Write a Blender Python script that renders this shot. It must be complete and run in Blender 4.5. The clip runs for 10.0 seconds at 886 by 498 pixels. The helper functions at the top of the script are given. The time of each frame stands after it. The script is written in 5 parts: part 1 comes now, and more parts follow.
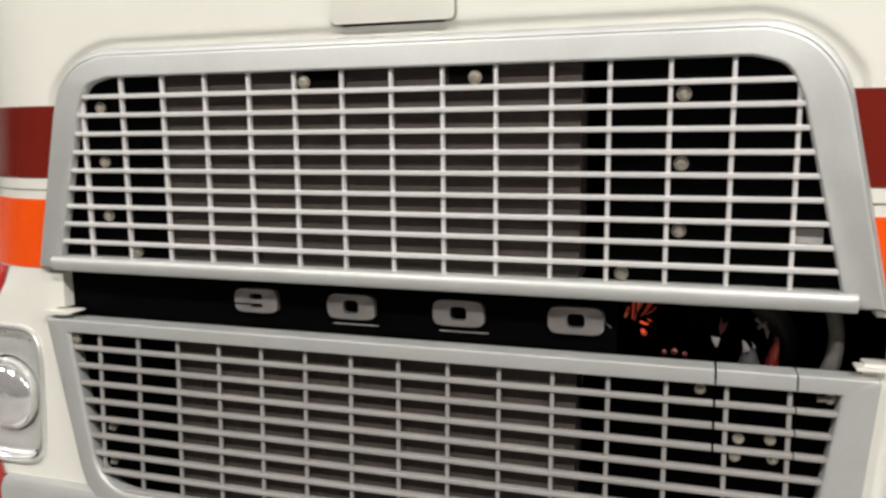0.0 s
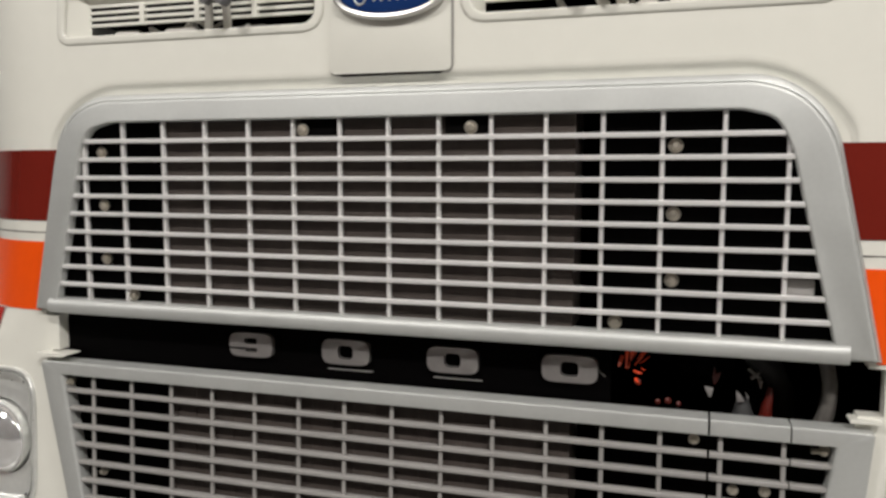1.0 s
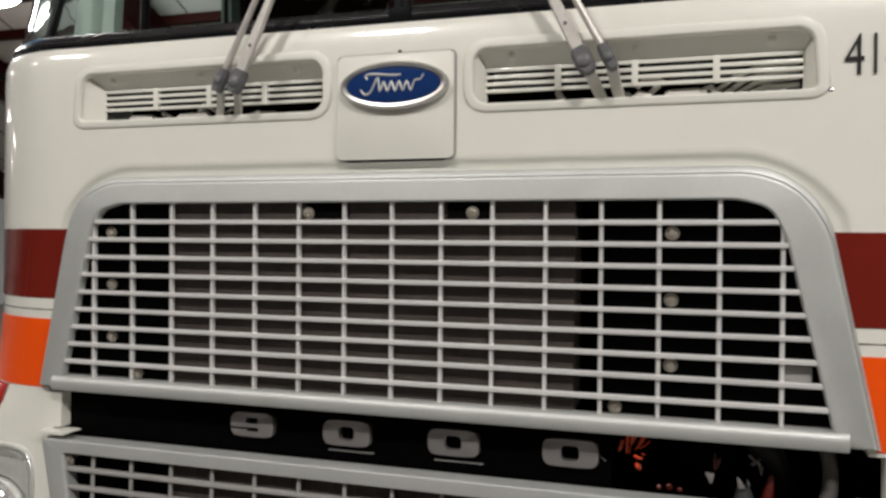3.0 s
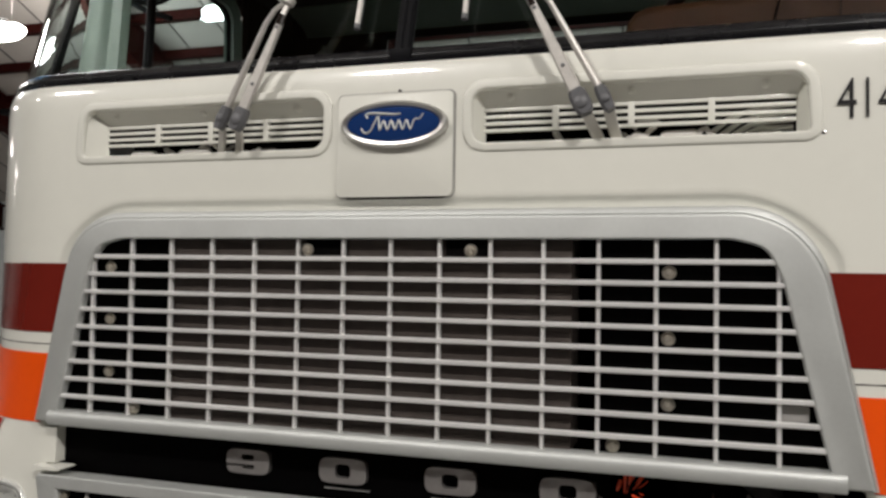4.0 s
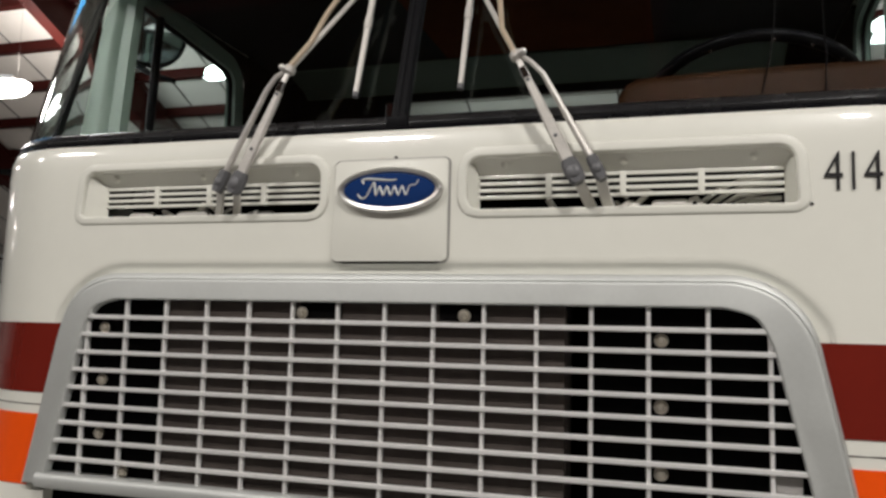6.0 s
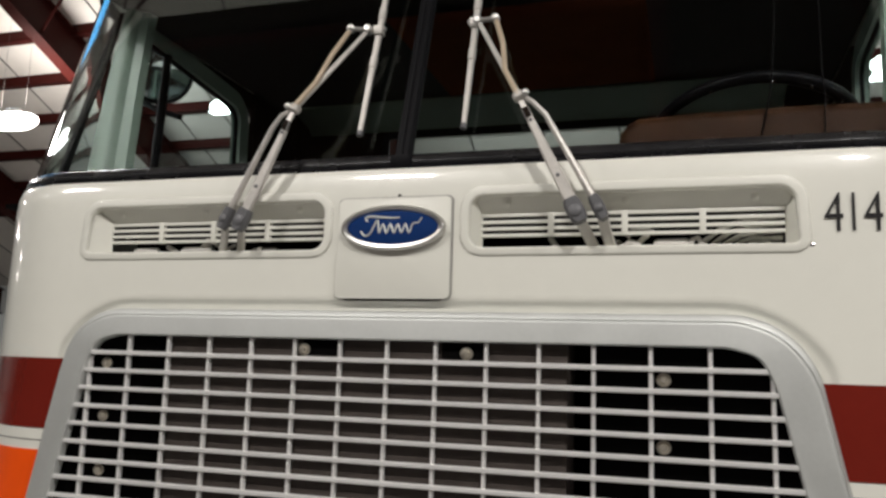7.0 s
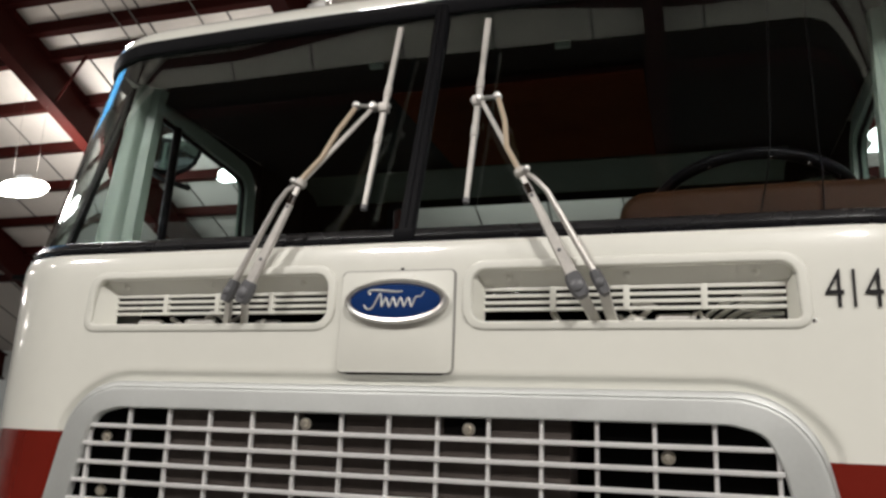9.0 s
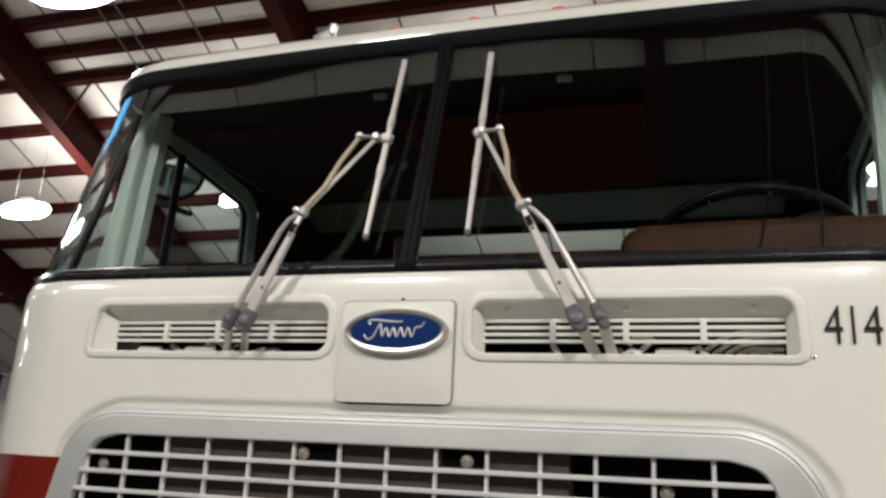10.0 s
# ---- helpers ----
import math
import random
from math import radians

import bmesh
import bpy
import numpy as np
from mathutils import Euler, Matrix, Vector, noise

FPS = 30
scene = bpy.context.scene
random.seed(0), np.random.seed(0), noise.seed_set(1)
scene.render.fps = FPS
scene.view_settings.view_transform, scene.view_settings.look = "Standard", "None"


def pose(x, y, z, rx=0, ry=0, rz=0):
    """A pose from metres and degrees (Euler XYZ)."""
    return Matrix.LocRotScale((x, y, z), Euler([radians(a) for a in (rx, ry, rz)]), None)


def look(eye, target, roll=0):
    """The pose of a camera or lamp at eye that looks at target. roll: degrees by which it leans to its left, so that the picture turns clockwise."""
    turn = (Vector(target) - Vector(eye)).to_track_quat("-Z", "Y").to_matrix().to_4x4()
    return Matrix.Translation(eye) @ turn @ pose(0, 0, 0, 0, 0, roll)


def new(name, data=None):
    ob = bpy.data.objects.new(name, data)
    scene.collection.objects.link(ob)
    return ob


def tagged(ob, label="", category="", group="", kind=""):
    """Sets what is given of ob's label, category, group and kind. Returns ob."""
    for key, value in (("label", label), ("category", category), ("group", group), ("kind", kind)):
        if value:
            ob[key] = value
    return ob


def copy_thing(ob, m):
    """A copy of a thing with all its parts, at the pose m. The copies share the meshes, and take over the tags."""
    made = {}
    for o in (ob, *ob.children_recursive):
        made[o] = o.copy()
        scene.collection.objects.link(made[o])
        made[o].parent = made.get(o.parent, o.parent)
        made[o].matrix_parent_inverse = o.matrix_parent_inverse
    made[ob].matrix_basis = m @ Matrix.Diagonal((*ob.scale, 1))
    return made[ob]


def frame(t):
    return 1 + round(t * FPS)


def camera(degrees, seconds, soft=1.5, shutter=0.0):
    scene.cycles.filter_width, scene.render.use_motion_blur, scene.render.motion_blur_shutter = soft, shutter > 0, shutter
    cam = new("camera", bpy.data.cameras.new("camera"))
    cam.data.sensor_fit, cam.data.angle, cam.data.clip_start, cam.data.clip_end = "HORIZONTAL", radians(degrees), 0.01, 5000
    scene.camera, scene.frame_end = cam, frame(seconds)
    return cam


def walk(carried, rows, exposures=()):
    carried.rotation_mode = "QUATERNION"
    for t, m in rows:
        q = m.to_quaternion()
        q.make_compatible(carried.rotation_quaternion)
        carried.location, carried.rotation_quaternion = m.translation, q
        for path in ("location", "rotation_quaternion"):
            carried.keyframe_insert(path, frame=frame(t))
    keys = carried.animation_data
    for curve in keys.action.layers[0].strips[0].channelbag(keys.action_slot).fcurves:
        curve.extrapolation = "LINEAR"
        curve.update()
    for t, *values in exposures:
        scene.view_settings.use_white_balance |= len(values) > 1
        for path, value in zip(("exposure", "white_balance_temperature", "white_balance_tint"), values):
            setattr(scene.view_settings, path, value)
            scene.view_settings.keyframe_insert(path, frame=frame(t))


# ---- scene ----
cam = camera(58.5, 10.0, soft=2.75)
PATH = [
    (0, (0.547, -1.412, 1.611), (-0.046, 0.475, 1.317), -0.5),
    (0.5, (0.548, -1.418, 1.613), (-0.038, 0.479, 1.374), -0.2),
    (1, (0.557, -1.419, 1.621), (-0.037, 0.482, 1.433), 0.1),
    (1.5, (0.561, -1.422, 1.631), (-0.036, 0.482, 1.491), 0.0),
    (2, (0.561, -1.428, 1.639), (-0.036, 0.478, 1.539), 0.3),
    (2.5, (0.566, -1.435, 1.646), (-0.036, 0.472, 1.585), 0.2),
    (3, (0.563, -1.444, 1.653), (-0.037, 0.464, 1.634), 0.5),
    (4.5, (0.566, -1.454, 1.662), (-0.027, 0.453, 1.762), 1.0),
    (5, (0.568, -1.454, 1.666), (-0.024, 0.452, 1.793), 1.1),
    (5.5, (0.568, -1.459, 1.672), (-0.017, 0.446, 1.837), 1.3),
    (6, (0.573, -1.464, 1.675), (-0.014, 0.437, 1.885), 1.5),
    (7.5, (0.575, -1.476, 1.688), (-0.02, 0.404, 2.018), 2.0),
    (8, (0.578, -1.479, 1.692), (-0.022, 0.393, 2.06), 2.2),
    (8.5, (0.579, -1.483, 1.696), (-0.021, 0.38, 2.108), 2.4),
    (9, (0.582, -1.483, 1.698), (-0.017, 0.37, 2.153), 2.1),
    (9.5, (0.581, -1.489, 1.7), (-0.015, 0.356, 2.193), 2.5),
    (10, (0.583, -1.493, 1.704), (-0.014, 0.344, 2.225), 2.9),
]
walk(cam, [(t, look(eye, target, roll)) for t, eye, target, roll in PATH],
     [(0, 0.25), (0.5, 0.01), (1, -0.11), (2, -0.26), (3, -0.33), (4.5, -0.40), (6, -0.40), (8, -0.33), (10, -0.24)])

# ---- world and lights ----
world = bpy.data.worlds.new("world")
world.use_nodes = True
scene.world = world
world.node_tree.nodes["Background"].inputs[0].default_value = (0.5, 0.55, 0.6, 1)
world.node_tree.nodes["Background"].inputs[1].default_value = 0.05

LAMP_Z = 4.7
LAMPS = [(-7.92, 6.45), (-4.76, 6.5), (-1.2, 6.6), (2.7, 6.7), (6.0, 6.8),
         (-6.9, 2.3), (-3.32, 2.22), (3.3, 2.3), (-7.4, -2.9), (-4.4, -2.9), (-1.45, -2.9), (1.85, -2.9), (4.9, -2.9), (7.9, -2.9),
         (-13.5, 2.3), (-20.0, 6.4), (-26.0, 2.3), (-33.0, 4.5)]
for lx, ly in LAMPS:
    small = 0.4 if (lx, ly) == LAMPS[1] else (0.65 if ly < 0 else 1.0)
    data = bpy.data.lights.new("lamp_light", "AREA")
    data.shape, data.size, data.size_y, data.energy = "RECTANGLE", 0.78 * small, 0.36 * small, 66 if lx < -4 and ly < 0 else (126 if lx == -1.45 else 164 if lx == 1.85 else 142)
    data.color = (1.0, 0.955, 0.918)
    light = new("lamp_light", data)
    light.location = (lx, ly, LAMP_Z - (0.115 if small == 1 else 0.115 * 0.7))
    # extra light added above each lamp brightens the roof; the far row's tilts north
    data = bpy.data.lights.new("lamp_uplight", "AREA")
    data.shape, data.size, data.size_y, data.energy = "RECTANGLE", 0.7, 0.3, 62 if ly > 6 else (2 if ly > 0 else (28 if lx < -2 else 20))
    data.color = (1.0, 0.96, 0.91)
    data.spread = radians(140)
    light = new("lamp_uplight", data)
    light.matrix_world = pose(lx, ly, LAMP_Z + 0.22, 132 if ly > 6 else 180, 0, 0)


# ---- materials ----
def material(name, colour, rough=0.5, metal=0.0, coat=0.0, vary=0.0, scale=8.0, bump=0.0, bump_scale=200.0,
             speck=None, speck_at=0.62, speck_scale=30.0, per_object=0.0, emit=None, emit_power=0.0,
             stretch=(1, 1, 1), rough_vary=0.0, shine=0.5):
    """A procedural surface: base colour with broad and fine variation, stains, relief and gloss."""
    m = bpy.data.materials.new(name)
    m.use_nodes = True
    nodes, links = m.node_tree.nodes, m.node_tree.links
    b = nodes["Principled BSDF"]
    b.inputs["Roughness"].default_value = rough
    b.inputs["Metallic"].default_value = metal
    b.inputs["Specular IOR Level"].default_value = shine
    b.inputs["Coat Weight"].default_value = coat
    b.inputs["Coat Roughness"].default_value = 0.06
    b.inputs["Base Color"].default_value = (*colour, 1)
    coord = nodes.new("ShaderNodeTexCoord")
    mapping = nodes.new("ShaderNodeMapping")
    mapping.inputs["Scale"].default_value = stretch
    links.new(coord.outputs["Object"], mapping.inputs["Vector"])
    where = mapping.outputs["Vector"]
    last = None
    if vary:
        broad, fine = nodes.new("ShaderNodeTexNoise"), nodes.new("ShaderNodeTexNoise")
        broad.inputs["Scale"].default_value, fine.inputs["Scale"].default_value = scale, scale * 9
        broad.inputs["Detail"].default_value, fine.inputs["Detail"].default_value = 4, 6
        links.new(where, broad.inputs["Vector"])
        links.new(where, fine.inputs["Vector"])
        both = nodes.new("ShaderNodeMath")
        both.operation = "MULTIPLY_ADD"
        both.inputs[1].default_value = 0.6
        links.new(broad.outputs["Fac"], both.inputs[0])
        half = nodes.new("ShaderNodeMath")
        half.operation = "MULTIPLY"
        half.inputs[1].default_value = 0.4
        links.new(fine.outputs["Fac"], half.inputs[0])
        links.new(half.outputs[0], both.inputs[2])
        ramp = nodes.new("ShaderNodeValToRGB")
        ramp.color_ramp.elements[0].position, ramp.color_ramp.elements[1].position = 0.3, 0.7
        ramp.color_ramp.elements[0].color = (*[c * (1 - vary) for c in colour], 1)
        ramp.color_ramp.elements[1].color = (*[min(1, c * (1 + vary * 0.6)) for c in colour], 1)
        links.new(both.outputs[0], ramp.inputs[0])
        last = ramp.outputs[0]
        if rough_vary:
            spread = nodes.new("ShaderNodeMapRange")
            spread.inputs["To Min"].default_value = max(0.02, rough - rough_vary)
            spread.inputs["To Max"].default_value = min(1, rough + rough_vary)
            links.new(broad.outputs["Fac"], spread.inputs["Value"])
            links.new(spread.outputs[0], b.inputs["Roughness"])
    if speck:
        spots = nodes.new("ShaderNodeTexNoise")
        spots.inputs["Scale"].default_value, spots.inputs["Detail"].default_value = speck_scale, 8
        links.new(where, spots.inputs["Vector"])
        step = nodes.new("ShaderNodeMapRange")
        step.inputs["From Min"].default_value, step.inputs["From Max"].default_value = speck_at, speck_at + 0.07
        links.new(spots.outputs["Fac"], step.inputs["Value"])
        mix = nodes.new("ShaderNodeMix")
        mix.data_type = "RGBA"
        links.new(step.outputs[0], mix.inputs["Factor"])
        if last:
            links.new(last, mix.inputs["A"])
        else:
            mix.inputs["A"].default_value = (*colour, 1)
        mix.inputs["B"].default_value = (*speck, 1)
        last = mix.outputs["Result"]
    if per_object:
        info = nodes.new("ShaderNodeObjectInfo")
        shade = nodes.new("ShaderNodeMapRange")
        shade.inputs["To Min"].default_value, shade.inputs["To Max"].default_value = 1 - per_object, 1 + per_object
        links.new(info.outputs["Random"], shade.inputs["Value"])
        tint = nodes.new("ShaderNodeVectorMath")
        tint.operation = "SCALE"
        if last:
            links.new(last, tint.inputs[0])
        else:
            tint.inputs[0].default_value = colour
        links.new(shade.outputs[0], tint.inputs["Scale"])
        last = tint.outputs[0]
    if last:
        links.new(last, b.inputs["Base Color"])
    if bump:
        relief, strength = nodes.new("ShaderNodeTexNoise"), nodes.new("ShaderNodeBump")
        relief.inputs["Scale"].default_value, relief.inputs["Detail"].default_value = bump_scale, 3
        strength.inputs["Strength"].default_value = bump
        strength.inputs["Distance"].default_value = 0.002
        links.new(where, relief.inputs["Vector"])
        links.new(relief.outputs["Fac"], strength.inputs["Height"])
        links.new(strength.outputs[0], b.inputs["Normal"])
    if emit:
        b.inputs["Emission Color"].default_value = (*emit, 1)
        b.inputs["Emission Strength"].default_value = emit_power
    return m


CREAM = material("cream_paint", (0.757, 0.752, 0.680), 0.38, coat=1.0, vary=0.03, scale=3, bump=0.03, bump_scale=90, speck=(0.6, 0.55, 0.45), speck_at=0.74, speck_scale=25)
SILVER = material("silver_grille_paint", (0.525, 0.538, 0.520), 0.50, metal=0.5, vary=0.06, scale=14, bump=0.08, bump_scale=700, rough_vary=0.08)
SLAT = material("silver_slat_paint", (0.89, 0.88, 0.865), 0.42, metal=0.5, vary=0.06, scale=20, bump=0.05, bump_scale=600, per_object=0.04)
# Darker copy of the slat paint: the lower grille's dimness is in the colour
SLAT_DIM = material("dim_slat_paint", (0.325, 0.315, 0.30), 0.55, metal=0.15, vary=0.10, scale=9, bump=0.12, bump_scale=400, per_object=0.05)
MAROON = material("maroon_stripe_film", (0.165, 0.015, 0.009), 0.22, coat=1.0, vary=0.08, scale=6, bump=0.03, bump_scale=80)
ORANGE = material("orange_stripe_film", (0.86, 0.085, 0.002), 0.32, coat=0.1, vary=0.06, scale=6, bump=0.03, bump_scale=80)
RED = material("red_paint", (0.42, 0.012, 0.008), 0.25, coat=0.6, vary=0.08, scale=5)
RUBBER = material("black_rubber", (0.0045, 0.0045, 0.0055), 0.48, vary=0.25, scale=12, bump=0.1, bump_scale=300, rough_vary=0.12, shine=0.07)
GASKET = material("gasket_rubber", (0.0045, 0.0045, 0.006), 0.26, vary=0.25, scale=12, bump=0.1, bump_scale=300, rough_vary=0.1, shine=0.6)
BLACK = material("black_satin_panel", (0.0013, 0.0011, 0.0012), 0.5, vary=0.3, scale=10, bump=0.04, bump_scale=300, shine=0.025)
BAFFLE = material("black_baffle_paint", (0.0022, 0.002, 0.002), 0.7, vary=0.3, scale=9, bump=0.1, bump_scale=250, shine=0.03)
CHROME = material("chrome", (0.75, 0.75, 0.76), 0.1, metal=1.0, vary=0.08, scale=20, rough_vary=0.06)
ALU = material("cast_aluminium", (0.62, 0.61, 0.59), 0.34, metal=0.9, vary=0.1, scale=30, bump=0.08, bump_scale=500, rough_vary=0.1)
ARM = material("wiper_arm_metal", (0.52, 0.495, 0.46), 0.48, metal=0.45, vary=0.22, scale=34, bump=0.06, bump_scale=400, rough_vary=0.1)
NUMERAL = material("cast_numeral_metal", (0.42, 0.40, 0.39), 0.36, metal=0.85, vary=0.12, scale=30, bump=0.08, bump_scale=500, rough_vary=0.1)
LINK = material("pale_linkage_paint", (0.62, 0.60, 0.555), 0.4, vary=0.15, scale=25, bump=0.08, bump_scale=300, per_object=0.25)
HOSE = material("beige_washer_hose", (0.45, 0.36, 0.26), 0.5, vary=0.12, scale=25)
KNUCKLE = material("grey_knuckle_cap", (0.105, 0.105, 0.110), 0.45, vary=0.15, scale=30, bump=0.1, bump_scale=300)
BLUE = material("blue_enamel", (0.010, 0.036, 0.14), 0.12, coat=0.8, vary=0.06, scale=30)
BOLT = material("zinc_bolt", (0.56, 0.52, 0.44), 0.35, metal=0.8, vary=0.2, scale=80, rough_vary=0.15, per_object=0.15)
CORE = material("radiator_core", (0.064, 0.053, 0.047), 0.6, metal=0.1, vary=0.22, scale=14, bump=0.3, bump_scale=500, stretch=(3, 1, 1), shine=0.2)
DARKRED = material("red_oxide_steel", (0.034, 0.0052, 0.0040), 0.5, vary=0.2, scale=1.2, bump=0.1, bump_scale=40, rough_vary=0.1, shine=0.1)
VINYL = material("white_insulation_vinyl", (0.62, 0.575, 0.53), 0.55, vary=0.08, scale=0.8, bump=0.6, bump_scale=7)
SEAM = material("insulation_seam_tape", (0.10, 0.09, 0.085), 0.6, vary=0.2, scale=2)
CONCRETE = material("polished_concrete", (0.20, 0.195, 0.186), 0.35, vary=0.18, scale=0.6, bump=0.15, bump_scale=60, speck=(0.14, 0.137, 0.13), speck_at=0.6, speck_scale=40, rough_vary=0.15)
WALLS = material("white_metal_cladding", (0.70, 0.74, 0.73), 0.45, vary=0.06, scale=0.7, bump=0.1, bump_scale=20)
DARKWALL = material("dark_reflection_cladding", (0.018, 0.011, 0.008), 0.85, vary=0.25, scale=0.9, bump=0.1, bump_scale=20, shine=0.03)
GREEN = material("pale_green_cab_paint", (0.140, 0.182, 0.146), 0.45, vary=0.05, scale=8, bump=0.05, bump_scale=200)
# Brown, trim and headliner colours are near-black: the cab's dimness is in them
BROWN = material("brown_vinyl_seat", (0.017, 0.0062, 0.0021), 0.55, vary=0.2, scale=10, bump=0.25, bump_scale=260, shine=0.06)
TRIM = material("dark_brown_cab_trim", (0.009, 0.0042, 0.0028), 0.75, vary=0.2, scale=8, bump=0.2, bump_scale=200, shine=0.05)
BROWN_PATCH = material("brown_patch", (0.065, 0.018, 0.0065), 0.9, vary=0.25, scale=5, bump=0.3, bump_scale=220, shine=0.0)
# Copy of the cab green at about half brightness, for the cove alone
COVE = material("darker_green_cab_paint", (0.075, 0.092, 0.072), 0.6, vary=0.12, scale=6, bump=0.1, bump_scale=150, shine=0.15)
LINER = material("near_black_headliner", (0.007, 0.0066, 0.0066), 0.85, vary=0.12, scale=6, bump=0.3, bump_scale=300, shine=0.1)
WHEELRIM = material("black_wheel_plastic", (0.003, 0.003, 0.0035), 0.30, vary=0.2, scale=20, shine=0.05)
AMBER = material("amber_lens", (0.95, 0.17, 0.01), 0.25, vary=0.05, scale=30)
TYRE = material("tyre_rubber", (0.02, 0.02, 0.02), 0.75, vary=0.2, scale=20, bump=0.3, bump_scale=150)
DECAL = material("black_decal_film", (0.015, 0.014, 0.015), 0.35, vary=0.3, scale=60, speck=(0.55, 0.52, 0.46), speck_at=0.66, speck_scale=60)
GLOW = material("lamp_diffuser", (0.9, 0.9, 0.88), 0.4, emit=(1.0, 0.95, 0.88), emit_power=30.0)
BLUE_GLOW = material("blue_glow_sheet", (0.3, 0.6, 0.9), 0.5, emit=(0.10, 0.50, 1.0), emit_power=2.5)
LAMPBODY = material("lamp_housing_paint", (0.6, 0.6, 0.58), 0.45, vary=0.05, scale=10)
# Darker red than the strands, for the caps, tab and boot
DIMRED = material("dark_red_plastic", (0.085, 0.008, 0.005), 0.3, vary=0.3, scale=60)
GREYHOSE = material("grey_duct_hose", (0.105, 0.097, 0.088), 0.6, vary=0.2, scale=20, bump=0.3, bump_scale=120)
# Bright orange-red: the glints on the strands are put into this colour
WIRE = material("red_wire_sleeve", (0.66, 0.070, 0.026), 0.18, vary=0.15, scale=40)
DULLCHROME = material("dull_pressed_chrome", (0.80, 0.81, 0.78), 0.30, metal=0.6, vary=0.12, scale=9, bump=0.45, bump_scale=34, rough_vary=0.1)
LENS = material("headlamp_glass", (0.94, 0.94, 0.92), 0.12, metal=0.75, vary=0.15, scale=30, bump=1.0, bump_scale=30)


def glass(name, tint, shine=(1, 1, 1)):
    m = bpy.data.materials.new(name)
    m.use_nodes = True
    nodes, links = m.node_tree.nodes, m.node_tree.links
    b = nodes["Principled BSDF"]
    b.inputs["Base Color"].default_value = (*tint, 1)
    b.inputs["Roughness"].default_value = 0.0
    b.inputs["Transmission Weight"].default_value = 1.0
    b.inputs["IOR"].default_value = 1.5
    b.inputs["Specular Tint"].default_value = (*shine, 1)
    return m


GLASS = glass("windshield_glass", (0.86, 0.92, 0.92), (0.76, 0.86, 0.78))
SIDEGLASS = glass("side_window_glass", (0.80, 0.94, 0.95))


# ---- building blocks ----
def link_mesh(name, bm, mat, smooth=40):
    me = bpy.data.meshes.new(name)
    bmesh.ops.recalc_face_normals(bm, faces=bm.faces[:])
    bm.to_mesh(me)
    bm.free()
    me.materials.append(mat)
    if smooth:
        me.shade_smooth()
        me.set_sharp_from_angle(angle=radians(smooth))
    return new(name, me)


def part(name, bm, mat, parent, label="", smooth=40):
    """Links a bmesh as one mesh under a thing or under a part."""
    ob = link_mesh(name, bm, mat, smooth)
    ob.parent = parent
    return tagged(ob, label)


def thing(name, label, category, at=(0, 0, 0), group="", kind=""):
    ob = new(name)
    ob.location = at
    ob.empty_display_size = 0.2
    return tagged(ob, label, category, group, kind)


def group_part(name, parent, label=""):
    ob = new(name)
    ob.parent = parent
    ob.empty_display_size = 0.1
    return tagged(ob, label)


def box(bm, x0, x1, y0, y1, z0, z1, bevel=0.0, turn=None):
    m = Matrix.LocRotScale(((x0 + x1) / 2, (y0 + y1) / 2, (z0 + z1) / 2), None, (x1 - x0, y1 - y0, z1 - z0))
    made = bmesh.ops.create_cube(bm, size=1, matrix=turn @ m if turn else m)
    if bevel:
        edges = list({e for v in made["verts"] for e in v.link_edges})
        bmesh.ops.bevel(bm, geom=edges, offset=bevel, segments=2, affect="EDGES", profile=0.6)
    return bm


def prism(bm, outline, y0, y1, bevel=0.0):
    """A plate from an outline of (x, z), between two depths."""
    front = [bm.verts.new((x, y0, z)) for x, z in outline]
    back = [bm.verts.new((x, y1, z)) for x, z in outline]
    faces = [bm.faces.new(front), bm.faces.new(back[::-1])]
    n = len(outline)
    for i in range(n):
        faces.append(bm.faces.new((front[i], back[i], back[(i + 1) % n], front[(i + 1) % n])))
    if bevel:
        bmesh.ops.bevel(bm, geom=list(faces[0].edges), offset=bevel, segments=2, affect="EDGES", profile=0.6)
    return bm


def rounded(points, steps=6):
    """A closed outline from corners (x, z, radius)."""
    out, n = [], len(points)
    for i in range(n):
        a, b, c = (Vector(points[(i + k) % n][:2]) for k in (-1, 0, 1))
        r = points[i][2]
        if r <= 0:
            out.append(tuple(b))
            continue
        u, v = (a - b).normalized(), (c - b).normalized()
        half = u.angle(v) / 2
        d = min(r / math.tan(half), (a - b).length * 0.49, (c - b).length * 0.49)
        r = d * math.tan(half)
        mid = b + (u + v).normalized() * (r / math.sin(half))
        p, q = b + u * d - mid, b + v * d - mid
        turn = p.angle_signed(q)
        for k in range(steps + 1):
            t = -turn * k / steps
            out.append((mid.x + p.x * math.cos(t) - p.y * math.sin(t), mid.y + p.x * math.sin(t) + p.y * math.cos(t)))
    return out


def loft(bm, rings, closed_ring=True, closed_path=False, caps=True):
    """Skins rows of points into one surface."""
    rows = [[bm.verts.new(p) for p in ring] for ring in rings]
    n, m = len(rows), len(rows[0])
    for i in range(n if closed_path else n - 1):
        for j in range(m if closed_ring else m - 1):
            bm.faces.new((rows[i][j], rows[i][(j + 1) % m], rows[(i + 1) % n][(j + 1) % m], rows[(i + 1) % n][j]))
    if caps and not closed_path and closed_ring:
        bm.faces.new(rows[0][::-1])
        bm.faces.new(rows[-1])
    return bm


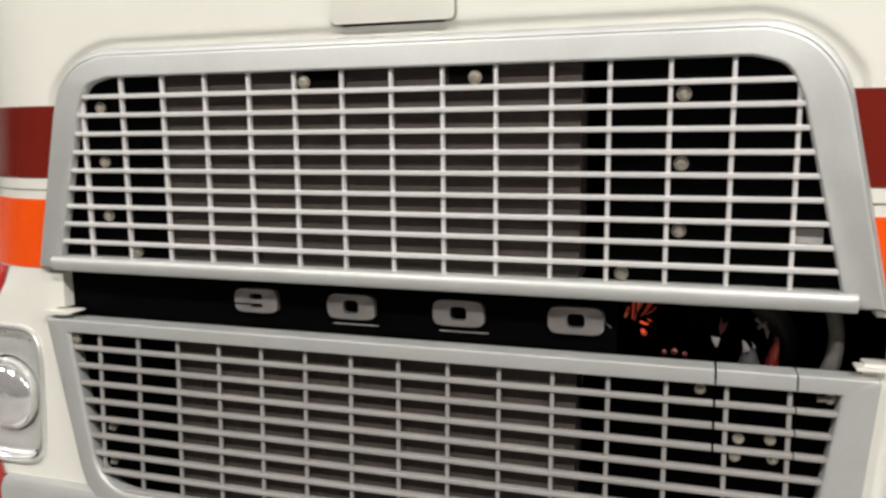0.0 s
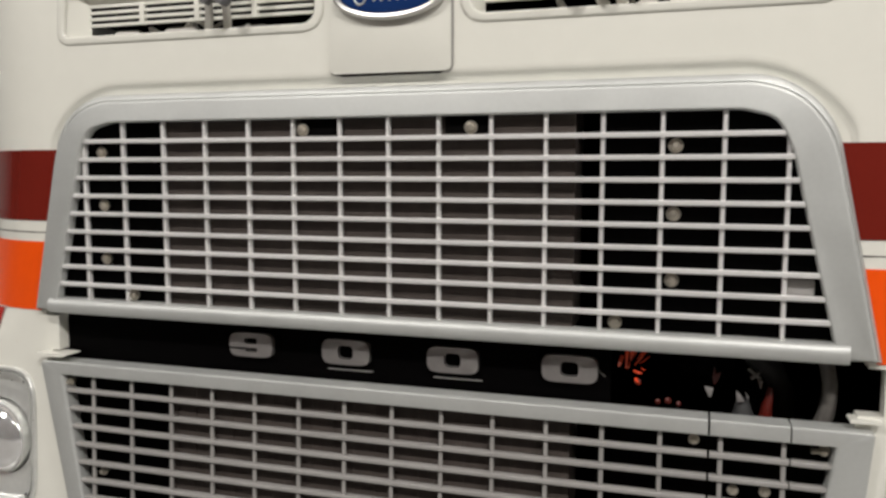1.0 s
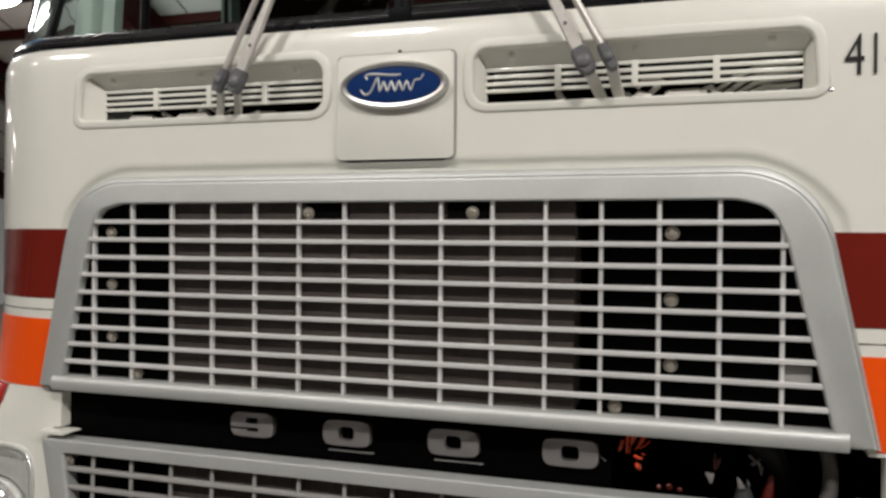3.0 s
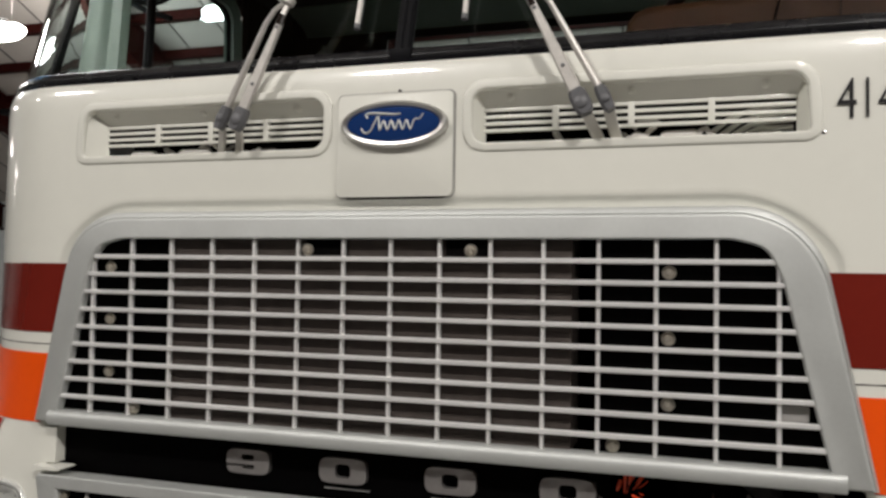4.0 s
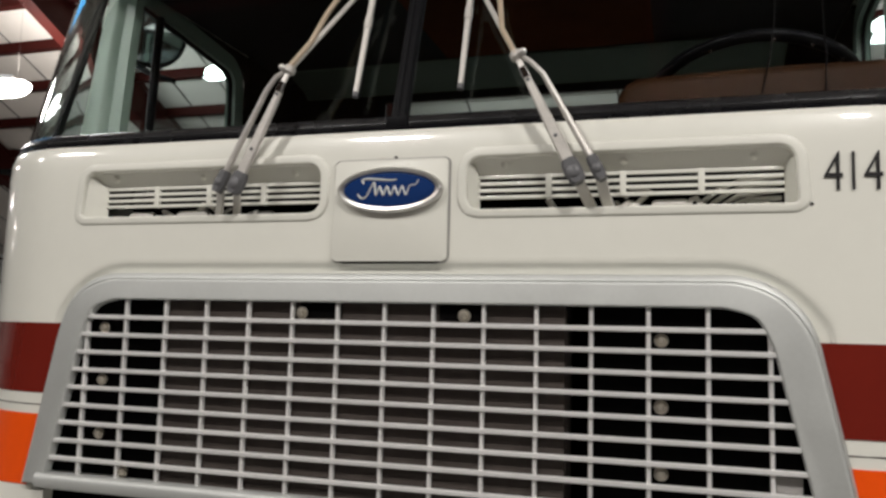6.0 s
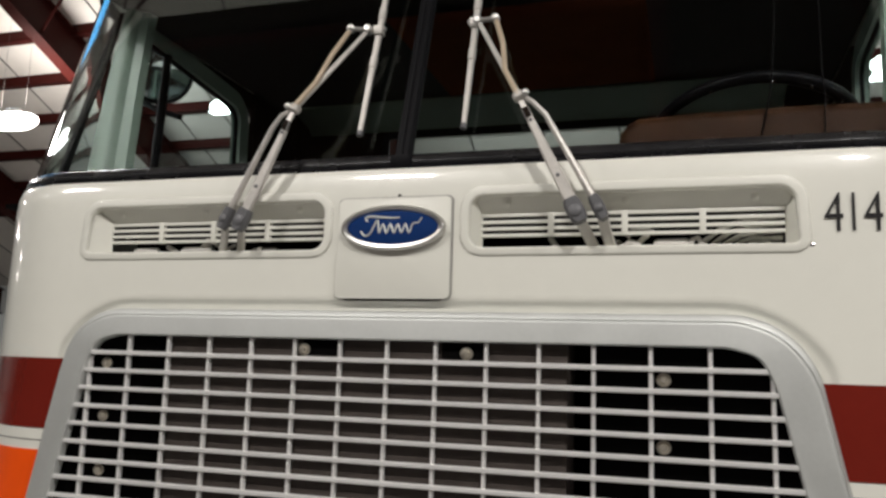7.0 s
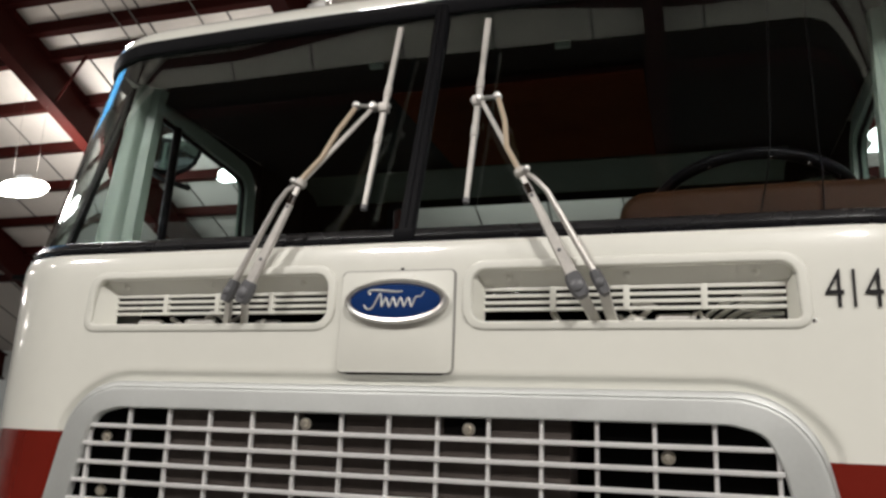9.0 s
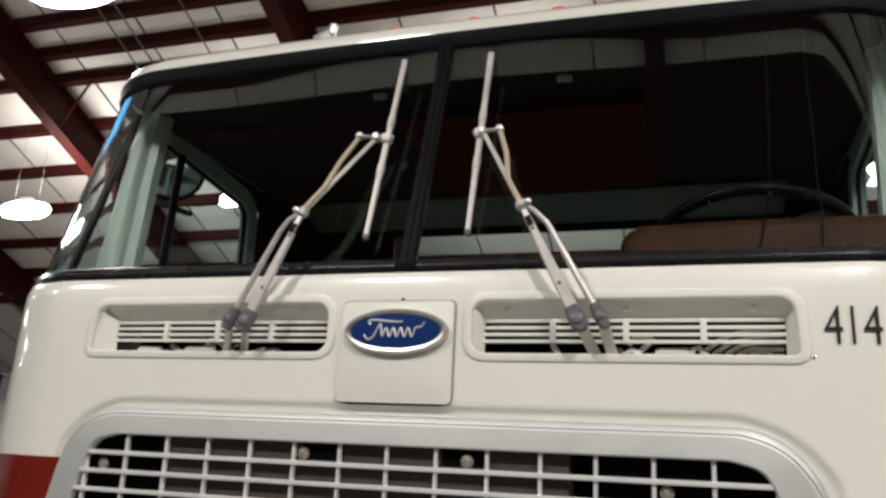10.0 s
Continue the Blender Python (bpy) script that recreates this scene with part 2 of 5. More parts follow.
def sweep_frame(bm, outline, profile, place=lambda x, z, d: (x, d, z)):
    """Runs a closed profile of (outward, depth) round a closed outline of (x, z)."""
    n, rings = len(outline), []
    area = sum(outline[i][0] * outline[(i + 1) % n][1] - outline[(i + 1) % n][0] * outline[i][1] for i in range(n))
    side = 1 if area > 0 else -1
    for i in range(n):
        a, b, c = (Vector(outline[(i + k) % n]) for k in (-1, 0, 1))
        u, v = (b - a).normalized(), (c - b).normalized()
        nu, nv = Vector((u.y, -u.x)) * side, Vector((v.y, -v.x)) * side
        nn = nu + nv
        nn = nn / max(0.3, nn.dot(nu))
        rings.append([place(b.x + nn.x * o, b.y + nn.y * o, d) for o, d in profile])
    return loft(bm, rings, True, True)


def tube(bm, points, radius, sides=8, flat=1.0):
    """A round or flattened bar along points; radius may be one number or one for each point."""
    pts = [Vector(p) for p in points]
    rings, keep = [], None
    for i, p in enumerate(pts):
        way = (pts[min(i + 1, len(pts) - 1)] - pts[max(i - 1, 0)]).normalized()
        side = keep if keep else way.orthogonal().normalized()
        side = (side - way * side.dot(way)).normalized()
        keep = side
        up = way.cross(side)
        r = radius[i] if isinstance(radius, (list, tuple)) else radius
        rings.append([p + side * (r * math.cos(2 * math.pi * k / sides)) + up * (r * flat * math.sin(2 * math.pi * k / sides)) for k in range(sides)])
    return loft(bm, rings)


def strap(bm, points, widths, thick, normal=(0, -1, 0)):
    """A flat bar along points: a width at each point, facing the normal."""
    pts, face, rings = [Vector(p) for p in points], Vector(normal).normalized(), []
    for i, p in enumerate(pts):
        way = (pts[min(i + 1, len(pts) - 1)] - pts[max(i - 1, 0)]).normalized()
        out = (face - way * face.dot(way)).normalized()
        side = way.cross(out)
        w, t = (widths[i] if isinstance(widths, (list, tuple)) else widths) / 2, thick / 2
        k = min(w, t) * 0.5
        shape = [(-w, -t + k), (-w + k, -t), (w - k, -t), (w, -t + k), (w, t - k), (w - k, t), (-w + k, t), (-w, t - k)]
        rings.append([p + side * a + out * b for a, b in shape])
    return loft(bm, rings)


def lathe(bm, centre, axis, profile, sides=20):
    """A turned shape: (along the axis, radius) rows round a centre."""
    way = Vector(axis).normalized()
    side = way.orthogonal().normalized()
    up = way.cross(side)
    c = Vector(centre)
    return loft(bm, [[c + way * d + (side * math.cos(2 * math.pi * k / sides) + up * math.sin(2 * math.pi * k / sides)) * max(r, 1e-4) for k in range(sides)] for d, r in profile])


def cut(ob, cutters):
    """Takes the cutters out of a mesh for good."""
    for c in cutters:
        mod = ob.modifiers.new("opening", "BOOLEAN")
        mod.operation, mod.solver, mod.object = "DIFFERENCE", "EXACT", c
    bpy.context.view_layer.update()
    me = bpy.data.meshes.new_from_object(ob.evaluated_get(bpy.context.evaluated_depsgraph_get()))
    ob.modifiers.clear()
    old, ob.data = ob.data, me
    bpy.data.meshes.remove(old)
    for c in cutters:
        data = c.data
        bpy.data.objects.remove(c)
        bpy.data.meshes.remove(data)
    me.shade_smooth()
    me.set_sharp_from_angle(angle=radians(32))
    return ob


# ---- the hall: floor, walls, roof ----
X0, X1, Y0, Y1 = -40.0, 14.0, -5.2, 14.0
RIDGE_Y, RIDGE_Z, FALL = -1.0, 9.41, 0.43


def roof_z(y):
    return RIDGE_Z - FALL * abs(y - RIDGE_Y)


bm = bmesh.new()
box(bm, X0 - 0.3, X1 + 0.3, Y0 - 0.3, Y1 + 0.3, -0.3, 0.0)
floor = tagged(link_mesh("floor", bm, CONCRETE, 0), "polished grey concrete floor of the hall", "floor", kind="structure")
for nm, x0, x1, y0, y1, h in (("wall_west", X0 - 0.3, X0, Y0, Y1, 9.6), ("wall_east", X1, X1 + 0.3, Y0, Y1, 9.6),
                              ("wall_south", X0, X1, Y0 - 0.3, Y0, 8.0), ("wall_north", X0, X1, Y1, Y1 + 0.3, 3.4)):
    bm = bmesh.new()
    box(bm, x0, x1, y0, y1, 0.0, h)
    # the south wall is unseen and dark, added to darken the windshield's reflection
    dark = nm == "wall_south"
    tagged(link_mesh(nm, bm, DARKWALL if dark else WALLS, 0), "unseen dark brown wall added to darken the reflections" if dark else "white metal cladding wall of the hall", "wall", kind="structure")

SOUTH_DECK = -3.05


def deck(name, ya, yb, mat, label):
    bm = bmesh.new()
    loft(bm, [[(X0 - 0.3, y, roof_z(y) + 0.35), (X1 + 0.3, y, roof_z(y) + 0.35), (X1 + 0.3, y, roof_z(y) + 0.55), (X0 - 0.3, y, roof_z(y) + 0.55)] for y in (ya, yb)])
    tagged(link_mesh(name, bm, mat, 0), label, "ceiling", kind="structure")


deck("ceiling", RIDGE_Y, Y1 + 0.3, VINYL, "white vinyl-faced insulation under the pitched roof")
deck("ceiling_ridge", SOUTH_DECK, RIDGE_Y, VINYL, "white vinyl-faced insulation beside the ridge")
# unseen south part: the roof's unlit look is put into a dark colour
deck("ceiling_south", Y0 - 0.3, SOUTH_DECK, DARKWALL, "unseen dark deck standing for unlit roof in the reflections")
# glowing sheet added out of view, for a blue line along the corner glass
bm = bmesh.new()
loft(bm, [[(x, y, roof_z(y) + 0.312 + h) for x, h in ((-10.6, 0.0), (-7.9, 0.0), (-7.9, 0.03), (-10.6, 0.03))] for y in (2.2, 5.0)])
tagged(link_mesh("skylight", bm, BLUE_GLOW, 0), "unseen blue glowing sheet added to edge the corner glass", "skylight", kind="structure")


def roof_beam(bm, p, q, width, depth, flange):
    """A steel I-beam along a line under the roof."""
    p, q = Vector(p), Vector(q)
    way = (q - p).normalized()
    side = way.cross(Vector((0, 0, 1))).normalized()
    up = side.cross(way)
    w, t = width / 2, 0.012
    shape = [(-w, 0), (w, 0), (w, flange), (t, flange), (t, depth - flange), (w, depth - flange), (w, depth), (-w, depth), (-w, depth - flange), (-t, depth - flange), (-t, flange), (-w, flange)]
    return loft(bm, [[o + side * a + up * b for a, b in shape] for o in (p, q)])


# purlins across the hall, rafters down the slope
PURLINS = [5.50, 5.93, 6.33, 7.09, 7.87, 8.65, 9.45, 10.25, 11.05]
PURLINS += [4.7 - 0.8 * k for k in range(7)] + [-2.0, -2.75, -3.35]
for y in PURLINS:
    bm = bmesh.new()
    z = roof_z(y) + 0.2
    box(bm, X0, X1, y - 0.035, y + 0.035, z + 0.02, z + 0.146, 0.004)
    box(bm, X0, X1, y - 0.035, y + 0.10, z + 0.0, z + 0.02, 0.003)
    tagged(link_mesh("purlin", bm, DARKRED, 0), "dark red painted steel purlin under the roof", "purlin", "roof purlins", "structure")
for k in range(13):
    x = 12.3 - 4.0 * k
    for sign in ((1, -1) if k % 2 else (1,)):
        y_end = Y1 if sign > 0 else Y0
        drop, wide = (0.35, 0.2) if sign > 0 else (0.0, 0.2)
        bm = bmesh.new()
        roof_beam(bm, (x, RIDGE_Y, roof_z(RIDGE_Y) - drop), (x, y_end, roof_z(y_end) - drop), wide, 0.2 + drop, 0.02)
        tagged(link_mesh("rafter", bm, DARKRED, 0), "deep red painted steel roof rafter", "rafter", "roof rafters", "structure")

# dark seams of the insulation, down the slope
for k in range(48):
    x = X0 + 0.6 + k * 1.15 + random.uniform(-0.1, 0.1)
    for sign in (1, -1):
        y_end = Y1 if sign > 0 else Y0
        bm = bmesh.new()
        if sign < 0:
            y_end = SOUTH_DECK
        tube(bm, [(x, RIDGE_Y, roof_z(RIDGE_Y) + 0.345), (x + random.uniform(-0.05, 0.05), (RIDGE_Y + y_end) / 2, roof_z((RIDGE_Y + y_end) / 2) + 0.342), (x, y_end, roof_z(y_end) + 0.345)], 0.014, 5)
        tagged(link_mesh("insulation_seam", bm, SEAM, 0), "dark taped seam in the white insulation", "trim", "insulation seams", "structure")


# conduits down the slope under the purlins, and a brace from a purlin to its rafter
for x in (-6.24, -5.98, -5.10):
    bm = bmesh.new()
    tube(bm, [(x, y, roof_z(y) + 0.185) for y in (-0.6, 3.0, 6.2, 9.5)], 0.011, 6)
    tagged(link_mesh("conduit", bm, GREYHOSE), "thin grey steel conduit under the purlins", "conduit", "roof conduits", "structure")
bm = bmesh.new()
tube(bm, [(-7.05, 6.33, roof_z(6.33) + 0.22), (-7.66, 6.50, roof_z(6.50) - 0.28)], 0.022, 6)
tagged(link_mesh("brace", bm, DARKRED), "dark red steel brace between purlin and rafter", "brace", kind="structure")


# ---- hall lamps ----
def hall_lamp():
    lamp = thing("hall_lamp", "bright white oval high-bay lamp hanging under the roof", "lamp", group="hall lamps")
    bm = bmesh.new()
    outline = [(0.40 * math.copysign(abs(math.cos(a)) ** 1.2, math.cos(a)), -0.17 * math.sin(a)) for a in (2 * math.pi * k / 24 for k in range(24))]
    loft(bm, [[(x * s, y * s, z) for x, y in outline] for s, z in ((0.30, 0.17), (0.34, 0.15), (0.46, 0.115), (0.50, 0.095))])
    part("housing", bm, LAMPBODY, lamp)
    bm = bmesh.new()
    loft(bm, [[(x * s, y * s, z) for x, y in outline] for s, z in ((0.52, 0.094), (0.80, 0.075), (1.0, 0.03), (1.04, -0.01), (0.97, -0.05), (0.82, -0.085), (0.5, -0.105))])
    part("diffuser", bm, GLOW, lamp, "glowing white diffuser")
    return lamp


first = hall_lamp()
first.location = (LAMPS[0][0], LAMPS[0][1], LAMP_Z)
hung = [first] + [copy_thing(first, Matrix.Translation((lx, ly, LAMP_Z))) for lx, ly in LAMPS[1:]]
hung[1].scale = (0.42, 0.6, 0.7)
for lamp, (lx, ly) in zip(hung, LAMPS):
    if ly < 0:
        lamp.scale = (0.66, 0.8, 0.7)
for lamp, (lx, ly) in zip(hung, LAMPS):
    for x in (-0.2, 0.2):
        bm = bmesh.new()
        tube(bm, [(x, 0, 0.12), (x, 0, (roof_z(ly) + 0.36 - LAMP_Z) / lamp.scale[2])], 0.002, 6)
        part("cable", bm, SEAM, lamp)

# ---- the truck ----
PITCH, ROW, ROW_LOW, PITCH_LOW, MID_LOW = 0.1016, 0.03925, 0.0404, 0.1022, 0.006
truck = thing("truck", "cream cab-over truck with maroon and orange stripes on the floor", "truck")

# plan of the cab by height: front depth, half width, corner radius
LEVELS = [(0.80, 0.004, 1.150, 0.14), (1.00, 0.012, 1.165, 0.15), (1.18, 0.019, 1.172, 0.16), (1.235, 0.021, 1.172, 0.18), (1.27, 0.022, 1.174, 0.25), (1.305, 0.022, 1.178, 0.30), (1.36, 0.022, 1.198, 0.360), (1.60, 0.022, 1.207, 0.375),
          (1.85, 0.023, 1.204, 0.370), (2.00, 0.026, 1.192, 0.348), (2.042, 0.0280, 1.184, 0.331), (2.055, 0.0294, 1.178, 0.320), (2.066, 0.0312, 1.174, 0.314), (2.079, 0.0344, 1.169, 0.310),
          (2.087, 0.0370, 1.165, 0.305), (2.091, 0.0410, 1.16, 0.30), (2.095, 0.052, 1.152, 0.292)]


def level(z, table):
    """Depth, half width and radius at a height, between the rows of a table."""
    if z <= table[0][0]:
        return table[0][1:]
    for (za, *a), (zb, *b) in zip(table, table[1:]):
        if z <= zb:
            k = (z - za) / (zb - za)
            return [p + (q - p) * k for p, q in zip(a, b)]
    return table[-1][1:]


def on_plan(s, front, half, radius, off=0.0):
    """The point s along the plan curve from the middle, set off outwards: x, y."""
    sign, a = (1 if s >= 0 else -1), abs(s)
    flat = half - radius
    if a <= flat:
        return sign * a, front - off
    turn = (a - flat) / radius
    if turn <= math.pi / 2:
        return sign * (flat + (radius + off) * math.sin(turn)), front + radius - (radius + off) * math.cos(turn)
    return sign * (half + off), front + radius + (a - flat - radius * math.pi / 2)


def skin(s, z, off=0.0, table=LEVELS):
    x, y = on_plan(s, *level(z, table), off)
    return Vector((x, y, z))


def stations(limit, fine=0.035):
    out, s = [0.0], 0.0
    while s < limit - 1e-6:
        s += 0.12 if s < 0.72 else (fine if s < 1.4 else 0.15)
        out.append(min(s, limit))
    return [-v for v in out[:0:-1]] + out


# cab shell with its openings
bm = bmesh.new()
ss, zs = stations(2.6), [0.80, 0.9, 1.0, 1.1, 1.18, 1.21, 1.235, 1.253, 1.27, 1.29, 1.305, 1.33, 1.36, 1.45, 1.6, 1.75, 1.85, 1.95, 2.0, 2.02, 2.035, 2.046, 2.056, 2.066, 2.076, 2.086, 2.091, 2.095]
rings = []
for z in zs:
    rings.append([skin(s, z) for s in ss] + [skin(s, z, -0.035) for s in reversed(ss)])
loft(bm, rings)
shell = part("cab_shell", bm, CREAM, truck, "glossy cream painted cab front with rounded corners")


def cutter(outline, y0=-0.4, y1=0.2):
    return link_mesh("cutter", prism(bmesh.new(), outline, y0, y1), CREAM, 0)


UPPER = rounded([(-0.848, 1.300, 0), (0.848, 1.300, 0), (0.751, 1.765, 0.15), (-0.751, 1.765, 0.15)], 14)
# lip over the upper grille: points, outward way and share of its full depth, running out down the sides
LIP = []
line = [q for q in rounded([(0.874, 1.30, 0), (0.793, 1.793, 0.20), (-0.793, 1.793, 0.20), (-0.874, 1.30, 0)], 20)]
line = [(0.874 - 0.081 * u, 1.30 + 0.493 * u) for u in (0.60, 0.66)] + line[1:-1] + [(0.081 * u - 0.874, 1.30 + 0.493 * u) for u in (0.66, 0.60)]
for i, p in enumerate(line):
    way = (Vector(line[min(i + 1, len(line) - 1)]) - Vector(line[max(i - 1, 0)])).normalized()
    LIP.append((Vector(p), Vector((way.y, -way.x)), min(1.0, max(0.0, (p[1] - 1.615) / 0.08))))
RECESS = [tuple(p + out * (0.026 * deep - 0.014 * (1 - deep))) for p, out, deep in LIP]
LOWER = [(-0.835, 1.22), (-0.812, 1.22), (-0.812, 1.301), (0.874, 1.301), (0.874, 1.22), (0.835, 1.22), (0.74, 0.78), (-0.74, 0.78)]
VENT_L = rounded([(-0.766, 1.9155, 0.012), (-0.157, 1.9155, 0.03), (-0.157, 2.024, 0.03), (-0.759, 2.024, 0.03)], 5)
VENT_R = [(-x, z) for x, z in reversed(VENT_L)]


def lamp_outline(w, h, n=56):
    out = []
    for k in range(n):
        c, q = math.cos(2 * math.pi * k / n), math.sin(2 * math.pi * k / n)
        out.append((1.013 + w * math.copysign(abs(c) ** 0.40, c), 1.0025 + h * math.copysign(abs(q) ** 0.40, q)))
    return out


LAMP_R = [(skin(s, z).x, z) for s, z in lamp_outline(0.1265, 0.1625)]
LAMP_L = [(-x, z) for x, z in reversed(LAMP_R)]
cut(shell, [cutter(UPPER), cutter(RECESS), cutter(LOWER), cutter(VENT_L), cutter(VENT_R), cutter(LAMP_R), cutter(LAMP_L)])

# pressed recess over the top of the upper grille, running out at its sides
bm = bmesh.new()
profile = [(-0.060, 0.040), (-0.060, 0.033), (0.004, 0.0318), (0.009, 0.0302), (0.013, 0.0275), (0.0165, 0.0243), (0.0195, 0.0226), (0.024, 0.0220), (0.030, 0.0217), (0.030, 0.040)]
rings = []
for p, out, deep in LIP:
    reach = [(o * deep - 0.012 * (1 - deep), d) for o, d in profile]
    rings.append([(p[0] + out.x * o, (d if d > 0.039 else 0.0217 + (d - 0.0217) * deep) + 0.32 * (1 - math.cos(max(0.0, abs(p[0] + out.x * o) - 0.86) / 0.32)), p[1] + out.y * o) for o, d in reach])
loft(bm, rings)
part("grille_surround", bm, CREAM, truck, "pressed cream recess over the upper grille")


# ---- stripes round the cab ----
def stripe(name, z0, z1, s0, s1, mat, label):
    bm = bmesh.new()
    n = 64
    grid = []
    for z, off in ((z0, 0.0015), (z1, 0.0015), (z1, -0.001), (z0, -0.001)):
        start = s0 - math.copysign(0.2045 * (z - z0), s0)
        grid.append([skin(start + (s1 - start) * k / n, z, off) for k in range(n + 1)])
    loft(bm, grid, False, True)
    part(name, bm, mat, truck, label)


for side in (-1, 1):
    stripe("stripe", 1.515, 1.674, side * 0.816, side * 2.5, MAROON, "dark maroon stripe round the cab")
    stripe("stripe", 1.309, 1.467, side * 0.859, side * 2.5, ORANGE, "bright orange stripe round the cab")
    bm = bmesh.new()
    tube(bm, [skin(side * (0.83 + 1.62 * k / 30), 1.488, 0.0) for k in range(31)], 0.0016, 6)
    part("panel_seam", bm, SEAM, truck, "thin dark seam between panels")


# ---- grilles ----
def inside(outline, z):
    """Left and right ends of an outline at a height."""
    xs = []
    for (xa, za), (xb, zb) in zip(outline, outline[1:] + outline[:1]):
        if (za - z) * (zb - z) < 0:
            xs.append(xa + (xb - xa) * (z - za) / (zb - za))
    return (min(xs), max(xs)) if len(xs) > 1 else None


def upright(outline, x):
    zs = []
    for (xa, za), (xb, zb) in zip(outline, outline[1:] + outline[:1]):
        if (xa - x) * (xb - x) < 0:
            zs.append(za + (zb - za) * (x - xa) / (xb - xa))
    return (min(zs), max(zs)) if len(zs) > 1 else None


def slat_mesh(bm, x0, x1, z, depth=0.0165, thick=0.0083, sag=0.0, lip=0.0011):
    """A grille slat: a blade with a rounded front edge."""
    t = thick / 2
    shape = [(-0.001, -t * 0.55 - lip), (0.0015, -t - lip), (depth, -t * 0.7 - lip), (depth, t * 0.7), (0.0015, t), (-0.001, t * 0.55)]
    n = 6
    rings = []
    for k in range(n + 1):
        u = k / n
        x = x0 + (x1 - x0) * u
        dz = sag * math.sin(u * math.pi)
        rings.append([(x, y, z + dz + h) for y, h in shape])
    return loft(bm, rings)


def bar_mesh(bm, x, z0, z1, front=0.0055, depth=0.0160, thick=0.0082):
    t = thick / 2
    shape = [(-t * 0.6, front), (t * 0.6, front), (t, front + 0.003), (t * 0.8, depth), (-t * 0.8, depth), (-t, front + 0.003)]
    return loft(bm, [[(x + a, y, z) for a, y in shape] for z in (z0, z1)])


def bolt(parent, x, y, z, r=0.0118, label=""):
    bm = bmesh.new()
    lathe(bm, (x, y, z), (0, -1, 0), [(-0.012, r * 0.5), (0, r * 1.05), (0.0025, r * 1.08), (0.004, r), (0.0045, r * 0.62), (0.010, r * 0.55), (0.0125, r * 0.42), (0.013, r * 0.05)], 14)
    return part("bolt", bm, BOLT, parent, label)


upper = group_part("upper_grille", truck, "satin silver egg-crate grille with a rounded trapezoid frame")
INNER = rounded([(-0.791, 1.342, 0), (0.791, 1.342, 0), (0.7165, 1.660, 0), (0.692, 1.716, 0.045), (0.635, 1.730, 0.08), (-0.635, 1.730, 0.08), (-0.692, 1.716, 0.045), (-0.7165, 1.660, 0)], 8)
OUTER = rounded([(-0.866, 1.313, 0), (0.866, 1.313, 0), (0.767, 1.789, 0.155), (-0.767, 1.789, 0.155)], 18)


def evened(outline, cx=0.56, cz=1.58, steps=26):
    """An outline of the frame as points at alike bearings, so that two of them pair up."""
    foot = max(outline, key=lambda p: p[0] - p[1])
    half = [foot]
    for k in range(steps + 1):
        a = math.pi / 2 * k / steps
        way, start = Vector((math.cos(a), math.sin(a))), Vector((cx, cz))
        for (xa, za), (xb, zb) in zip(outline, outline[1:] + outline[:1]):
            edge, gap = Vector((xb - xa, zb - za)), Vector((xa, za)) - start
            turn = way.cross(edge)
            if abs(turn) > 1e-9 and gap.cross(edge) / turn > 0 and 0 <= gap.cross(way) / turn < 1:
                half.append(tuple(start + way * (gap.cross(edge) / turn)))
                break
    return half + [(-x, z) for x, z in reversed(half)]
bm = bmesh.new()


def ring_loft(bm, inner, outer, rows):
    """A frame between two outlines with alike points: rows of (share from inner to outer, depth)."""
    n = len(inner)
    rings = []
    for i in range(n):
        w = 0.16 * min(1.0, max(0.0, (1.78 - outer[i][1]) / 0.13))
        shares = [(k + w * 0.8 if 0.6 < k < 0.8 else k, y + w * 0.04 * max(0.0, k - 0.2)) for k, y in rows]
        rings.append([(inner[i][0] + (outer[i][0] - inner[i][0]) * k, y, inner[i][1] + (outer[i][1] - inner[i][1]) * k) for k, y in shares])
    return loft(bm, rings, True, True)


ring_loft(bm, evened(INNER), evened(OUTER), [(0.0, 0.018), (0.0, 0.000), (0.015, -0.0030), (0.035, -0.0043), (0.055, -0.0044), (0.075, -0.00425), (0.67, 0.0003), (0.69, 0.0005), (0.70, 0.0007), (0.735, 0.0015), (0.75, 0.0038), (0.775, 0.0038), (0.79, 0.0026), (0.95, 0.0065), (0.98, 0.0085), (1.0, 0.012), (1.0, 0.036)])
frame_up = part("frame", bm, SILVER, upper)
cut(frame_up, [link_mesh("cutter", box(bmesh.new(), -0.800, 0.806, -0.3, 0.3, 1.0, 1.3415), CREAM, 0)])
bm = bmesh.new()
shape = [(0.028, 1.3425), (0.002, 1.3435), (-0.005, 1.3415), (-0.010, 1.336), (-0.0115, 1.326), (-0.010, 1.316), (-0.005, 1.3105), (0.028, 1.3095)]
rail = [(-0.812, 1.0), (-0.809, 1.0), (-0.4, 1.0), (0.0, 1.0), (0.4, 1.0), (0.797, 1.0), (0.808, 0.92), (0.8145, 0.75)]
loft(bm, [[(x, y if y > 0.01 else 0.002 + (y - 0.002) * k, z) for y, z in shape] for x, k in rail])
part("bottom_rail", bm, SILVER, upper, "rounded silver bottom rail")
for k in range(9):
    z = 1.691 - ROW * k
    ends = inside(INNER, z)
    part("slat", slat_mesh(bmesh.new(), ends[0] - 0.0035, ends[1] + 0.0035, z, sag=random.uniform(-0.0012, 0.0006)), SLAT, upper)
